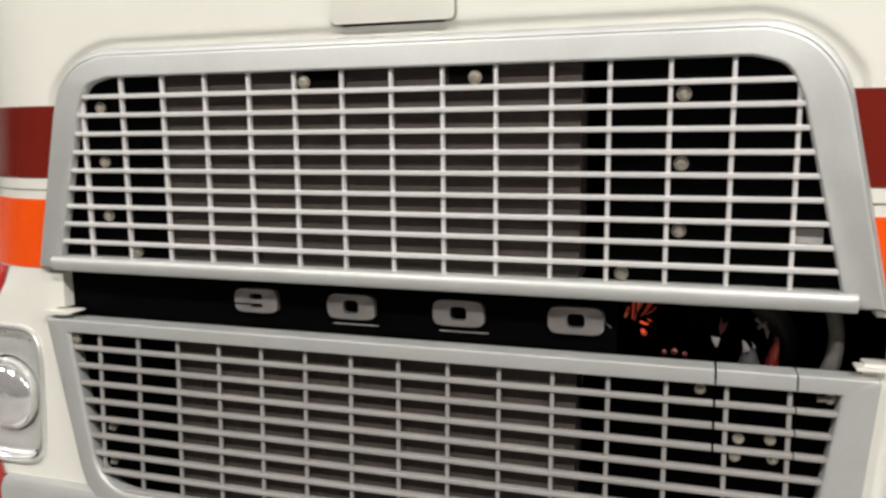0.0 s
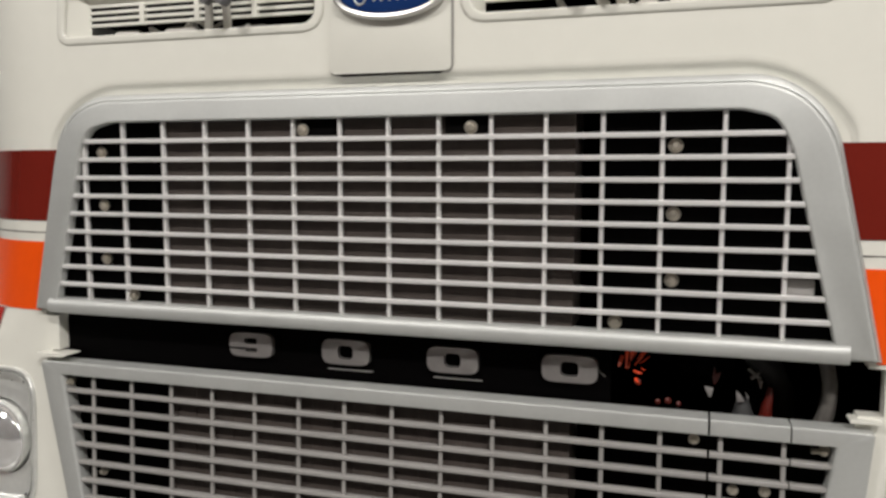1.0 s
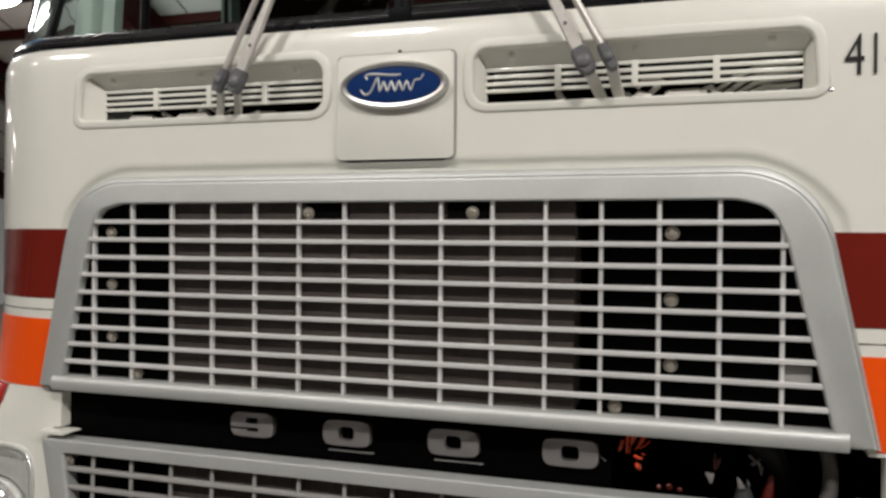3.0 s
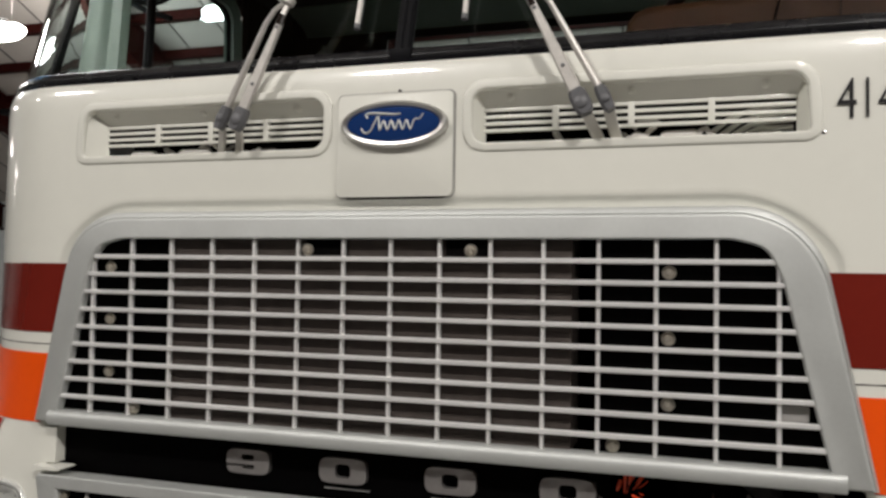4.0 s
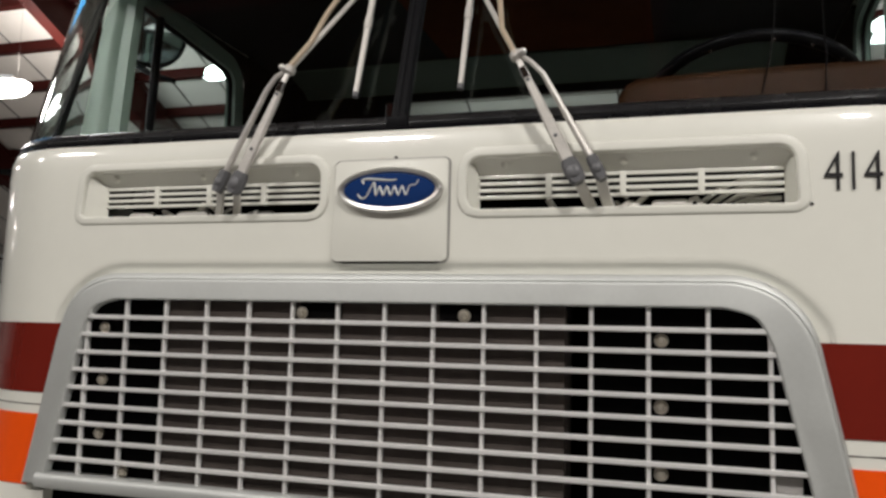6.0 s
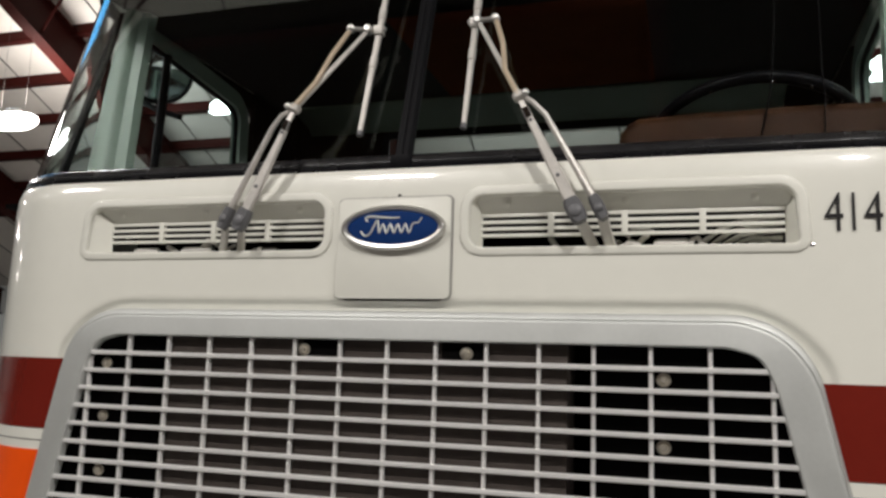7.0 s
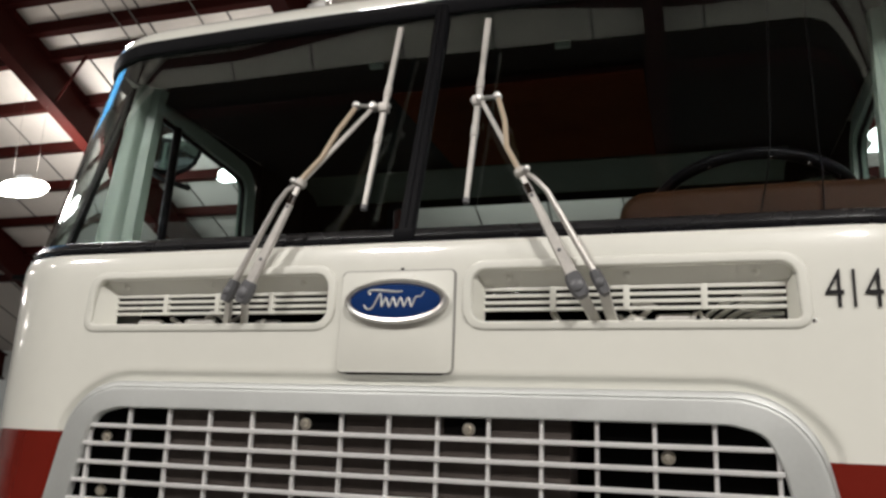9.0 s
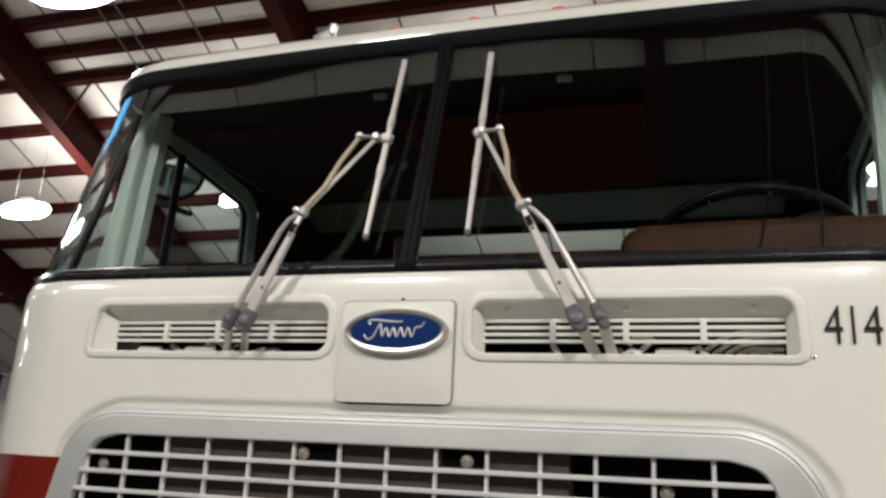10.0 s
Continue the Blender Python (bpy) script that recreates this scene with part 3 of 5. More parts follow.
for k in range(-7, 8):
    ends = upright(INNER, k * PITCH) if abs(k) < 7 else (1.342, 1.6935)
    part("bar", bar_mesh(bmesh.new(), k * PITCH, ends[0], ends[1] + (0.003 if abs(k) < 7 else 0.0)), SLAT, upper)
for x, z in ((-0.182, 1.708), (0.164, 1.708), (0.530, 1.671), (0.529, 1.553), (0.529, 1.437), (0.433, 1.357), (-0.671, 1.667), (-0.669, 1.552), (-0.668, 1.435), (-0.599, 1.357)):
    bolt(upper, x, 0.013 if z > 1.69 else 0.018, z)

lower = group_part("lower_grille", truck, "satin silver egg-crate grille tapering downwards, with a small hinged flap")
LEAN_Z, LEAN_K = 1.16, 0.04


def lean(x, y, z):
    return (x, y - LEAN_K * max(0.0, LEAN_Z - z), z)


L_IN = rounded([(-0.715, 0.808, 0.10), (0.745, 0.808, 0.09), (0.799, 1.169, 0.004), (-0.783, 1.169, 0.004)], 8)
L_OUT = rounded([(-0.742, 0.735, 0.16), (0.815, 0.735, 0.12), (0.860, 1.199, 0.008), (-0.847, 1.199, 0.008)], 8)
bm = bmesh.new()
n = len(L_IN)
rows = [(0.0, 0.028), (0.0, 0.002), (0.03, -0.004), (0.08, -0.0065), (0.14, -0.007), (0.90, -0.005), (0.96, -0.003), (1.0, 0.004), (1.0, 0.04)]
loft(bm, [[lean(L_IN[i][0] + (L_OUT[i][0] - L_IN[i][0]) * k, y, L_IN[i][1] + (L_OUT[i][1] - L_IN[i][1]) * k) for k, y in rows] for i in range(n)], True, True)
frame_low = part("frame", bm, SILVER, lower)
cut(frame_low, [link_mesh("cutter", box(bmesh.new(), 0.5975, 0.6015, -0.3, 0.3, 1.17, 1.3), CREAM, 0), link_mesh("cutter", box(bmesh.new(), 0.7295, 0.7325, -0.3, 0.3, 1.17, 1.3), CREAM, 0)])
ROWS_LOW = [1.134 - ROW_LOW * k for k in range(9)]
for i, z in enumerate(ROWS_LOW):
    ends = inside(L_IN, z)
    spans = [(ends[0] - 0.003, ends[1] + 0.003)]
    if i < 3:
        spans = [(ends[0] - 0.003, 0.5970), (0.6015, 0.7297), (0.7325, ends[1] + 0.003)]
    for a, b in spans:
        bm = slat_mesh(bmesh.new(), a, b, z, sag=random.uniform(-0.001, 0.0005))
        for v in bm.verts:
            v.co = Vector(lean(*v.co))
        part("slat", bm, SLAT_DIM, lower)
for k in range(-7, 8):
    mid = MID_LOW + PITCH_LOW * k
    ends = upright(L_IN, mid)
    bm = bmesh.new()
    lo, hi = ends[0] - 0.002, ends[1] - 0.003
    t = 0.0041
    rings = []
    for z in (lo, (lo + hi) / 2, hi - 0.006, hi - 0.002, hi):
        w = t if z < hi - 0.004 else (t * 0.8 if z < hi - 0.001 else t * 0.35)
        rings.append([lean(mid + a, y, z) for a, y in ((-w * 0.6, 0.004), (w * 0.6, 0.004), (w, 0.0065), (w * 0.8, 0.0105), (-w * 0.8, 0.0105), (-w, 0.0065))])
    loft(bm, rings)
    part("bar", bm, SLAT_DIM, lower)
for x, y, z in ((-0.7745, 0.012, 1.1515), (-0.693, 0.012, 0.951), (-0.694, 0.010, 0.870), (0.575, 0.02, 1.154), (0.786, 0.02, 1.155),
                (0.642, 0.012, 1.072), (0.694, 0.012, 1.075), (0.637, 0.008, 1.040), (0.699, 0.008, 1.042)):
    bolt(lower, x, y, z, 0.009)
bm = bmesh.new()
tube(bm, [(0.784, 0.016, 1.155), (0.765, 0.014, 1.154)], 0.005, 8)
part("latch_pin", bm, BOLT, lower, "small bright latch pin")

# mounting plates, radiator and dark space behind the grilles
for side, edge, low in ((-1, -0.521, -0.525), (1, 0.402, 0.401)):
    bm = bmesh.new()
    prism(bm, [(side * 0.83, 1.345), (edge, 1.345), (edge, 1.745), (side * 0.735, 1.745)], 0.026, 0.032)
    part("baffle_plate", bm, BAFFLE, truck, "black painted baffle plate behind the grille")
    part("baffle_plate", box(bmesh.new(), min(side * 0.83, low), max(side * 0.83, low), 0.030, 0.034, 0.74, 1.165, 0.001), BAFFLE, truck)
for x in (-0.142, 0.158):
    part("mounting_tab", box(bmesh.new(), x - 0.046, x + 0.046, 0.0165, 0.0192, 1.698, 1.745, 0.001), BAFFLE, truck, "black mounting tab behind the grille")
bm = bmesh.new()
box(bm, -0.517, 0.355, 0.0215, 0.12, 0.74, 1.165, 0.002)
for v in bm.verts:
    v.co = Vector(lean(*v.co))
box(bm, -0.516, 0.357, 0.0210, 0.12, 1.338, 1.76, 0.002)
radiator = part("radiator", bm, CORE, truck, "dusty dark grey radiator core behind the grille")
for k in range(19):
    x = -0.50 + k * 0.0463
    bm = box(bmesh.new(), x, x + 0.003, 0.0200, 0.0220, 0.742, 1.163)
    for v in bm.verts:
        v.co = Vector(lean(*v.co))
    part("fin", bm, CORE, radiator)
for k in range(43):
    z = 1.342 + k * 0.0095
    part("tube", box(bmesh.new(), -0.515, 0.356, 0.0196, 0.0215, z, z + 0.0042), CORE, radiator)
# near-black sheets added round the bay; its shade is put into their colour
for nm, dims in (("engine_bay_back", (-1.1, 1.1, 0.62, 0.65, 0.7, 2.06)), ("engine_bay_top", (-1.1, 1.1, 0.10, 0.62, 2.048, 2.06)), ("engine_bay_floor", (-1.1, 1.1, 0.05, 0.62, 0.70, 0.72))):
    part(nm, box(bmesh.new(), *dims), BAFFLE, truck, "near-black panel closing off the shaded engine bay")

# name strip with four numerals
strip = group_part("name_strip", truck, "black strip between the grilles with bright block numerals")
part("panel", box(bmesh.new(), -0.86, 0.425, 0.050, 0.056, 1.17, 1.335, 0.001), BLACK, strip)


def block_nought(bm, x, z, w, h, y0, y1, holes):
    """A squarish block numeral with its counters."""
    outer = []
    for k in range(48):
        c, q = math.cos(2 * math.pi * k / 48), math.sin(2 * math.pi * k / 48)
        outer.append((x + w / 2 * math.copysign(abs(c) ** 0.40, c), z + h / 2 * math.copysign(abs(q) ** 0.40, q)))
    prism(bm, outer, y0, y1, 0.0035)
    return [link_mesh("cutter", prism(bmesh.new(), rounded([(x + a, z + c, r), (x + b, z + c, r), (x + b, z + d, r), (x + a, z + d, r)], 4), y0 - 0.02, y1 + 0.02), CREAM, 0) for a, b, c, d, r in holes]


for i, x in enumerate((-0.3255, -0.1065, 0.1215, 0.350)):
    bm = bmesh.new()
    if i == 0:
        holes = block_nought(bm, x, 1.2595, 0.101, 0.051, 0.036, 0.0505, [(-0.0145, 0.0155, 0.0025, 0.0150, 0.004), (-0.06, 0.015, -0.0105, -0.0060, 0.0018), (-0.012, 0.0155, -0.0150, -0.0062, 0.003)])
    else:
        holes = block_nought(bm, x, 1.2585, 0.104, 0.051, 0.036, 0.0505, [(-0.017, 0.017, -0.014, 0.014, 0.009)])
    ob = part("numeral", bm, NUMERAL, strip, "bright silver block numeral nine" if i == 0 else "bright silver block numeral nought")
    cut(ob, holes)
# bright metal strips stand in for reflections below two of the numerals
for x in (-0.1, 0.13):
    bm = bmesh.new()
    box(bm, x - 0.05, x + 0.05, 0.044, 0.050, 1.2195, 1.2215, 0.0005)
    part("reflection_edge", bm, ALU, strip, "thin bright strip for the reflection under a numeral")

# open end of the strip: hoses, wires and fittings in the dark bay
bm = bmesh.new()
bend = [(0.7814, 0.105, 1.3346), (0.7938, 0.093, 1.2954), (0.8007, 0.085, 1.2559), (0.8000, 0.085, 1.2284), (0.7960, 0.085, 1.2008), (0.7880, 0.090, 1.1724)]
tube(bm, bend, [0.013, 0.0130, 0.0130, 0.0135, 0.0145, 0.0145], 12)
part("duct_hose", bm, GREYHOSE, truck, "grey rubber duct hose")
bm = bmesh.new()
tube(bm, [(0.655, 0.13, 1.33), (0.683, 0.135, 1.285), (0.713, 0.14, 1.258), (0.728, 0.15, 1.225), (0.734, 0.16, 1.17)], [0.022, 0.022, 0.021, 0.021, 0.021], 12)
part("duct_hose", bm, TYRE, truck, "dark grey rubber duct hose")
# a fan of frayed red strands under the rail: top x, z, foot x, z, thickness
for xa, za, xb, zb, r in ((0.4555, 1.318, 0.4540, 1.271, 0.0030), (0.4635, 1.318, 0.4620, 1.285, 0.0026), (0.4690, 1.318, 0.4655, 1.290, 0.0016), (0.4910, 1.308, 0.4690, 1.277, 0.0018),
                          (0.4860, 1.309, 0.4740, 1.289, 0.0013), (0.4945, 1.294, 0.4765, 1.280, 0.0011), (0.4465, 1.291, 0.4405, 1.273, 0.0034), (0.4740, 1.316, 0.4690, 1.295, 0.0011),
                          (0.4680, 1.2655, 0.4820, 1.2630, 0.0026), (0.4710, 1.2505, 0.4780, 1.2430, 0.0032), (0.4600, 1.281, 0.4570, 1.2685, 0.0009), (0.4795, 1.272, 0.4880, 1.2695, 0.0010)):
    bm = bmesh.new()
    mid = ((xa + xb) / 2 + 0.0006, 0.026, (za + zb) / 2)
    tube(bm, [(xa, 0.034, za), mid, (xb, 0.030, zb)], [r, r, r * 0.45], 8)
    part("wire", bm, WIRE, truck, "frayed orange-red wire strand")
bm = bmesh.new()
tube(bm, [(0.3981, 0.050, 1.2662), (0.4058, 0.045, 1.2556), (0.4144, 0.050, 1.2469)], 0.0018, 6)
part("wire", bm, GREYHOSE, truck, "pale wire")
for x, z, r in ((0.4740, 1.2412, 0.0062), (0.5105, 1.2076, 0.0050), (0.5287, 1.2104, 0.0062), (0.5470, 1.2066, 0.0045)):
    bm = bmesh.new()
    lathe(bm, (x, 0.05, z), (0, -1, 0.3), [(-0.01, r * 0.4), (0, r), (0.004, r), (0.008, r * 0.6), (0.009, 0.0005)], 10)
    part("red_cap", bm, DIMRED, truck, "small red plastic cap")
bm = bmesh.new()
prism(bm, [(0.6066, 1.2796), (0.6104, 1.2662), (0.6181, 1.2710), (0.6142, 1.2575), (0.6066, 1.2469), (0.6037, 1.2604)], 0.046, 0.052, 0.001)
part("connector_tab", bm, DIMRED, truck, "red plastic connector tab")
for outline in ([(0.5905, 1.2425), (0.6060, 1.2405), (0.6025, 1.2260), (0.5985, 1.2250)], [(0.6440, 1.2393), (0.6507, 1.2345), (0.6584, 1.2220), (0.6459, 1.2200)],
                [(0.6594, 1.2383), (0.6652, 1.2297), (0.6642, 1.2239)], [(0.6786, 1.2633), (0.6882, 1.2575), (0.6844, 1.2450)]):
    bm = bmesh.new()
    prism(bm, outline, 0.042, 0.050, 0.0012)
    for v in bm.verts:
        v.co.y += (v.co.z - 1.22) * 0.25
    part("fitting", bm, NUMERAL, truck, "dull metal fitting")
bm = bmesh.new()
lathe(bm, (0.6555, 0.060, 1.2239), (0.05, 0, -1), [(0, 0.006), (0.006, 0.011), (0.03, 0.019), (0.034, 0.010)], 14)
part("sender_unit", bm, TYRE, truck, "dark grey conical sender unit")
for pts in (((0.6642, 0.050, 1.2806), (0.6738, 0.045, 1.2719), (0.6844, 0.050, 1.2642)), ((0.6680, 0.048, 1.2633), (0.6757, 0.046, 1.2700), (0.6824, 0.048, 1.2758))):
    bm = bmesh.new()
    tube(bm, pts, [0.0035, 0.0028, 0.0018], 8)
    part("split_pin", bm, GREYHOSE, truck, "dull metal split pin")
bm = bmesh.new()
tube(bm, [(0.7019, 0.070, 1.2434), (0.7009, 0.072, 1.2257), (0.6979, 0.074, 1.2081), (0.6960, 0.076, 1.1885)], [0.0045, 0.007, 0.0095, 0.012], 10)
part("red_boot", bm, DIMRED, truck, "red rubber terminal boot")
bm = bmesh.new()
lathe(bm, (0.595, 0.16, 1.265), (0, -1, 0), [(0, 0.05), (0.02, 0.052), (0.03, 0.03), (0.04, 0.02)], 18)
part("pulley", bm, BAFFLE, truck, "dark pulley in the engine bay")
bm = bmesh.new()
box(bm, 0.713, 0.760, 0.018, 0.025, 1.418, 1.446, 0.004)
part("plastic_clip", bm, SLAT_DIM, truck, "dusty pale grey clip behind the grille")
bm = bmesh.new()
prism(bm, [(-0.85, 1.2095), (-0.780, 1.2095), (-0.770, 1.2145), (-0.780, 1.2165), (-0.85, 1.2165)], -0.008, 0.04)
part("flange", bm, CREAM, truck, "thin cream flange above the lower grille")
bm = bmesh.new()
prism(bm, [(0.868, 1.2110), (0.822, 1.2110), (0.820, 1.2135), (0.822, 1.2165), (0.868, 1.2165)], 0.004, 0.04)
part("flange", bm, CREAM, truck, "thin cream flange above the lower grille")

# ---- hatch with the oval badge ----
bm = bmesh.new()
hatch_outline = rounded([(-0.1235, 1.8145, 0.010), (0.1235, 1.8145, 0.010), (0.1225, 2.023, 0.010), (-0.1225, 2.023, 0.010)], 5)
prism(bm, hatch_outline, 0.013, 0.04, 0.004)
for v in bm.verts:
    v.co.y += 0.012 * max(0, v.co.z - 1.95) / 0.07 * 0.4
hatch = part("hatch_cover", bm, CREAM, truck, "square cream hatch cover with softened edges")
bm = bmesh.new()
sweep_frame(bm, hatch_outline, [(0.0004, 0.0285), (0.0004, 0.0195), (0.0022, 0.021), (0.0033, 0.024), (0.0033, 0.0285)])
part("hatch_gap", bm, SLAT_DIM, truck, "narrow grey gap round the hatch")
bm = bmesh.new()
lathe(bm, (0.008, 0.030, 2.028), (0, -1, 0), [(0, 0.003), (0.006, 0.0035), (0.008, 0.002)], 10)
part("hatch_pin", bm, RUBBER, truck, "small dark hatch pin")
# dark strip laid in where the hatch's lower edge throws shade
bm = bmesh.new()
prism(bm, rounded([(-0.100, 1.8100, 0.003), (0.100, 1.8105, 0.003), (0.114, 1.8155, 0), (-0.114, 1.8155, 0)], 3), 0.0195, 0.026)
part("hatch_shadow", bm, TRIM, truck, "dark brown strip for the shadow under the hatch")
badge = group_part("badge", truck, "blue enamel oval badge with a chrome rim")


def oval(cx, cz, a, b, y, n=40):
    return [(cx + a * math.cos(2 * math.pi * k / n), y, cz + b * math.sin(2 * math.pi * k / n)) for k in range(n)]


BX, BZ = 0.003, 1.958
bm = bmesh.new()
loft(bm, [oval(BX, BZ, 0.112, 0.046, 0.014), oval(BX, BZ, 0.1135, 0.0475, 0.008), oval(BX, BZ, 0.1125, 0.0465, 0.002), oval(BX, BZ, 0.107, 0.042, -0.003), oval(BX, BZ, 0.100, 0.0365, -0.001), oval(BX, BZ, 0.0975, 0.0345, 0.003)])
part("rim", bm, ALU, badge, "polished chrome rim")
bm = bmesh.new()
loft(bm, [oval(BX, BZ, 0.0985, 0.0355, 0.004), oval(BX, BZ, 0.096, 0.0335, -0.0005), oval(BX, BZ, 0.07, 0.022, -0.0025), oval(BX, BZ, 0.02, 0.006, -0.003)])
part("enamel_face", bm, BLUE, badge, "deep blue enamel face")
# the badge's raised mark as a plain flourish: a top sweep over a waving line
sweep = [(-0.052, 0.012), (-0.056, 0.019), (-0.044, 0.0215), (-0.020, 0.0195), (0.004, 0.0175), (0.018, 0.0185)]
wave = [(-0.066, -0.012 + 0.004), (-0.058, -0.017), (-0.047, -0.014), (-0.038, 0.002), (-0.030, 0.014)]
wave += [(-0.026 + 0.0080 * k, -0.004 + (0.0095 if k % 2 else -0.0085)) for k in range(10)] + [(0.058, 0.008), (0.064, 0.018)]


def flourish(points, wide):
    bm = bmesh.new()
    fine = []
    for k in range(len(points) - 1):
        p0, p1, p2, p3 = (Vector(points[min(max(k + d, 0), len(points) - 1)]) for d in (-1, 0, 1, 2))
        for u in (0.0, 0.25, 0.5, 0.75):
            fine.append(0.5 * (2 * p1 + (p2 - p0) * u + (2 * p0 - 5 * p1 + 4 * p2 - p3) * u * u + (3 * p1 - p0 - 3 * p2 + p3) * u ** 3))
    fine.append(Vector(points[-1]))
    n = len(fine) - 1
    tube(bm, [(BX + v.x, -0.0015, BZ + v.y) for v in fine], [wide * (0.45 + 0.55 * math.sin(math.pi * min(1.0, 0.12 + 0.8 * k / n))) for k in range(n + 1)], 8, 0.8)
    part("flourish", bm, SILVER, badge, "raised bright flourish")


flourish(sweep, 0.0038)
flourish(wave, 0.0036)


# ---- air intakes under the windshield ----
def air_vent(side):
    vent = group_part("air_vent", truck, "recessed cream air intake with slotted grid under the windshield")
    outline = VENT_L if side < 0 else VENT_R
    bm = bmesh.new()
    sweep_frame(bm, outline, [(-0.002, 0.06), (-0.002, 0.023), (0.001, 0.0200), (0.013, 0.0198), (0.016, 0.0210), (0.018, 0.0245), (0.018, 0.034)])
    for v in bm.verts:
        if v.co.z < 1.9070:
            v.co.z += 0.002
    part("rim", bm, CREAM, vent)

    def quad(name, pts, mat, label=""):
        bm = bmesh.new()
        off = Vector(pts[1]) - Vector(pts[0])
        nrm = off.cross(Vector(pts[2]) - Vector(pts[0])).normalized() * 0.004
        loft(bm, [[Vector(p) for p in pts], [Vector(p) + nrm for p in pts]])
        return part(name, bm, mat, vent, label)

    a, b = (-0.766, -0.157) if side < 0 else (0.157, 0.766)
    ga, gb = (-0.7238, -0.1743) if side < 0 else (0.1743, 0.7443)
    top = [(a, 0.035, 2.026), (b, 0.035, 2.026), (gb, 0.062, 1.9900), (ga, 0.062, 1.9900)]
    quad("recess_top", top, CREAM, "sloping cream top of the recess")
    quad("recess_end", [(a, 0.03, 2.026), (a, 0.03, 1.907), (ga, 0.063, 1.907), (ga, 0.063, 1.9934)], CREAM)
    quad("recess_end", [(b, 0.03, 2.026), (b, 0.03, 1.907), (gb, 0.063, 1.907), (gb, 0.063, 1.9934)], CREAM)
    for i, z in enumerate((1.9874, 1.9737, 1.9600, 1.9463)):
        bm = bmesh.new()
        box(bm, ga, gb, 0.056, 0.064, z - 0.0036, z + 0.0032, 0.001)
        part("slat", bm, CREAM, vent)
    for k in range(1, 4):
        bm = bmesh.new()
        x = ga + (gb - ga) * k / 4
        box(bm, x - 0.006, x + 0.006, 0.0545, 0.0665, 1.9424, 1.9914, 0.001)
        part("divider", bm, CREAM, vent)
    for k in range(3):
        x = a + (b - a) * (0.12 + 0.38 * k)
        bm = bmesh.new()
        lathe(bm, (x, 0.047, 2.0085), (0, -0.8, -0.6), [(-0.002, 0.004), (0.001, 0.0075), (0.002, 0.0075), (0.0035, 0.004)], 12)
        part("screw", bm, CREAM, vent)
    # near-black back and floor carry the shade inside the intake
    part("bay_panel", box(bmesh.new(), a, b, 0.20, 0.205, 1.90, 2.04), BAFFLE, vent, "near-black sheet standing for the shade behind the slots")
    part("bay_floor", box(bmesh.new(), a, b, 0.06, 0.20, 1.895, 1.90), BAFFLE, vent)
    # wiper linkage in the gap under the slots
    def across(u):
        return a + (b - a) * u

    def rod(u0, z0, u1, z1, r, mat=LINK):
        """A thick rod with collars, seen in the gap."""
        bm = bmesh.new()
        tube(bm, [(across(u0), 0.078, z0), (across(u0 * 0.9 + u1 * 0.1), 0.077, z0 * 0.9 + z1 * 0.1), (across(u0 * 0.1 + u1 * 0.9), 0.079, z0 * 0.1 + z1 * 0.9), (across(u1), 0.080, z1)], [r * 0.7, r, r, r * 0.75], 12)
        part("linkage_rod", bm, mat, vent, "pale wiper linkage rod")

    def joint(u, z, r, mat=LINK):
        bm = bmesh.new()
        lathe(bm, (across(u), 0.074, z), (0.15, -1, 0.1), [(-0.012, r), (0.002, r), (0.005, r * 0.8), (0.005, r * 0.5), (0.010, r * 0.45), (0.011, 0.001)], 14)
        part("linkage_joint", bm, mat, vent, "linkage joint")

    def bracket(points):
        bm = bmesh.new()
        strap(bm, [(across(u), 0.073 + d, z) for u, d, z in points], 0.010, 0.004)
        part("linkage_bracket", bm, LINK, vent, "pale bent linkage bracket")

    if side < 0:
        rod(0.02, 1.912, 0.15, 1.914, 0.007, KNUCKLE)
        rod(0.16, 1.926, 0.26, 1.925, 0.0105)
        rod(0.30, 1.938, 0.365, 1.917, 0.0055)
        rod(0.37, 1.925, 0.50, 1.927, 0.0110)
        joint(0.275, 1.920, 0.008, KNUCKLE)
        joint(0.475, 1.940, 0.0095)
        bracket([(0.455, 0.0, 1.931), (0.485, -0.004, 1.950), (0.515, 0.0, 1.944)])
        rod(0.51, 1.943, 0.60, 1.914, 0.0045)
        rod(0.52, 1.916, 0.595, 1.940, 0.0040)
        joint(0.555, 1.928, 0.007, KNUCKLE)
        rod(0.67, 1.922, 0.77, 1.924, 0.0095, GREYHOSE)
        joint(0.705, 1.926, 0.008)
    else:
        rod(0.255, 1.944, 0.285, 1.914, 0.0065)
        joint(0.452, 1.929, 0.012, GREYHOSE)
        rod(0.47, 1.934, 0.50, 1.916, 0.0045)
        bracket([(0.485, 0.0, 1.920), (0.512, -0.003, 1.932), (0.535, 0.0, 1.928), (0.567, 0.0, 1.946)])
        bracket([(0.50, 0.002, 1.942), (0.525, 0.0, 1.958), (0.56, 0.0, 1.956), (0.585, 0.002, 1.948)])
        joint(0.525, 1.924, 0.008)
        rod(0.585, 1.927, 0.69, 1.929, 0.0095)
        rod(0.575, 1.912, 0.70, 1.913, 0.0035, GREYHOSE)
        bracket([(0.685, 0.0, 1.916), (0.70, -0.002, 1.934), (0.715, -0.002, 1.938), (0.728, 0.0, 1.926), (0.722, 0.0, 1.914)])
        rod(0.735, 1.936, 0.745, 1.912, 0.0030)
    return vent


for side in (-1, 1):
    air_vent(side)
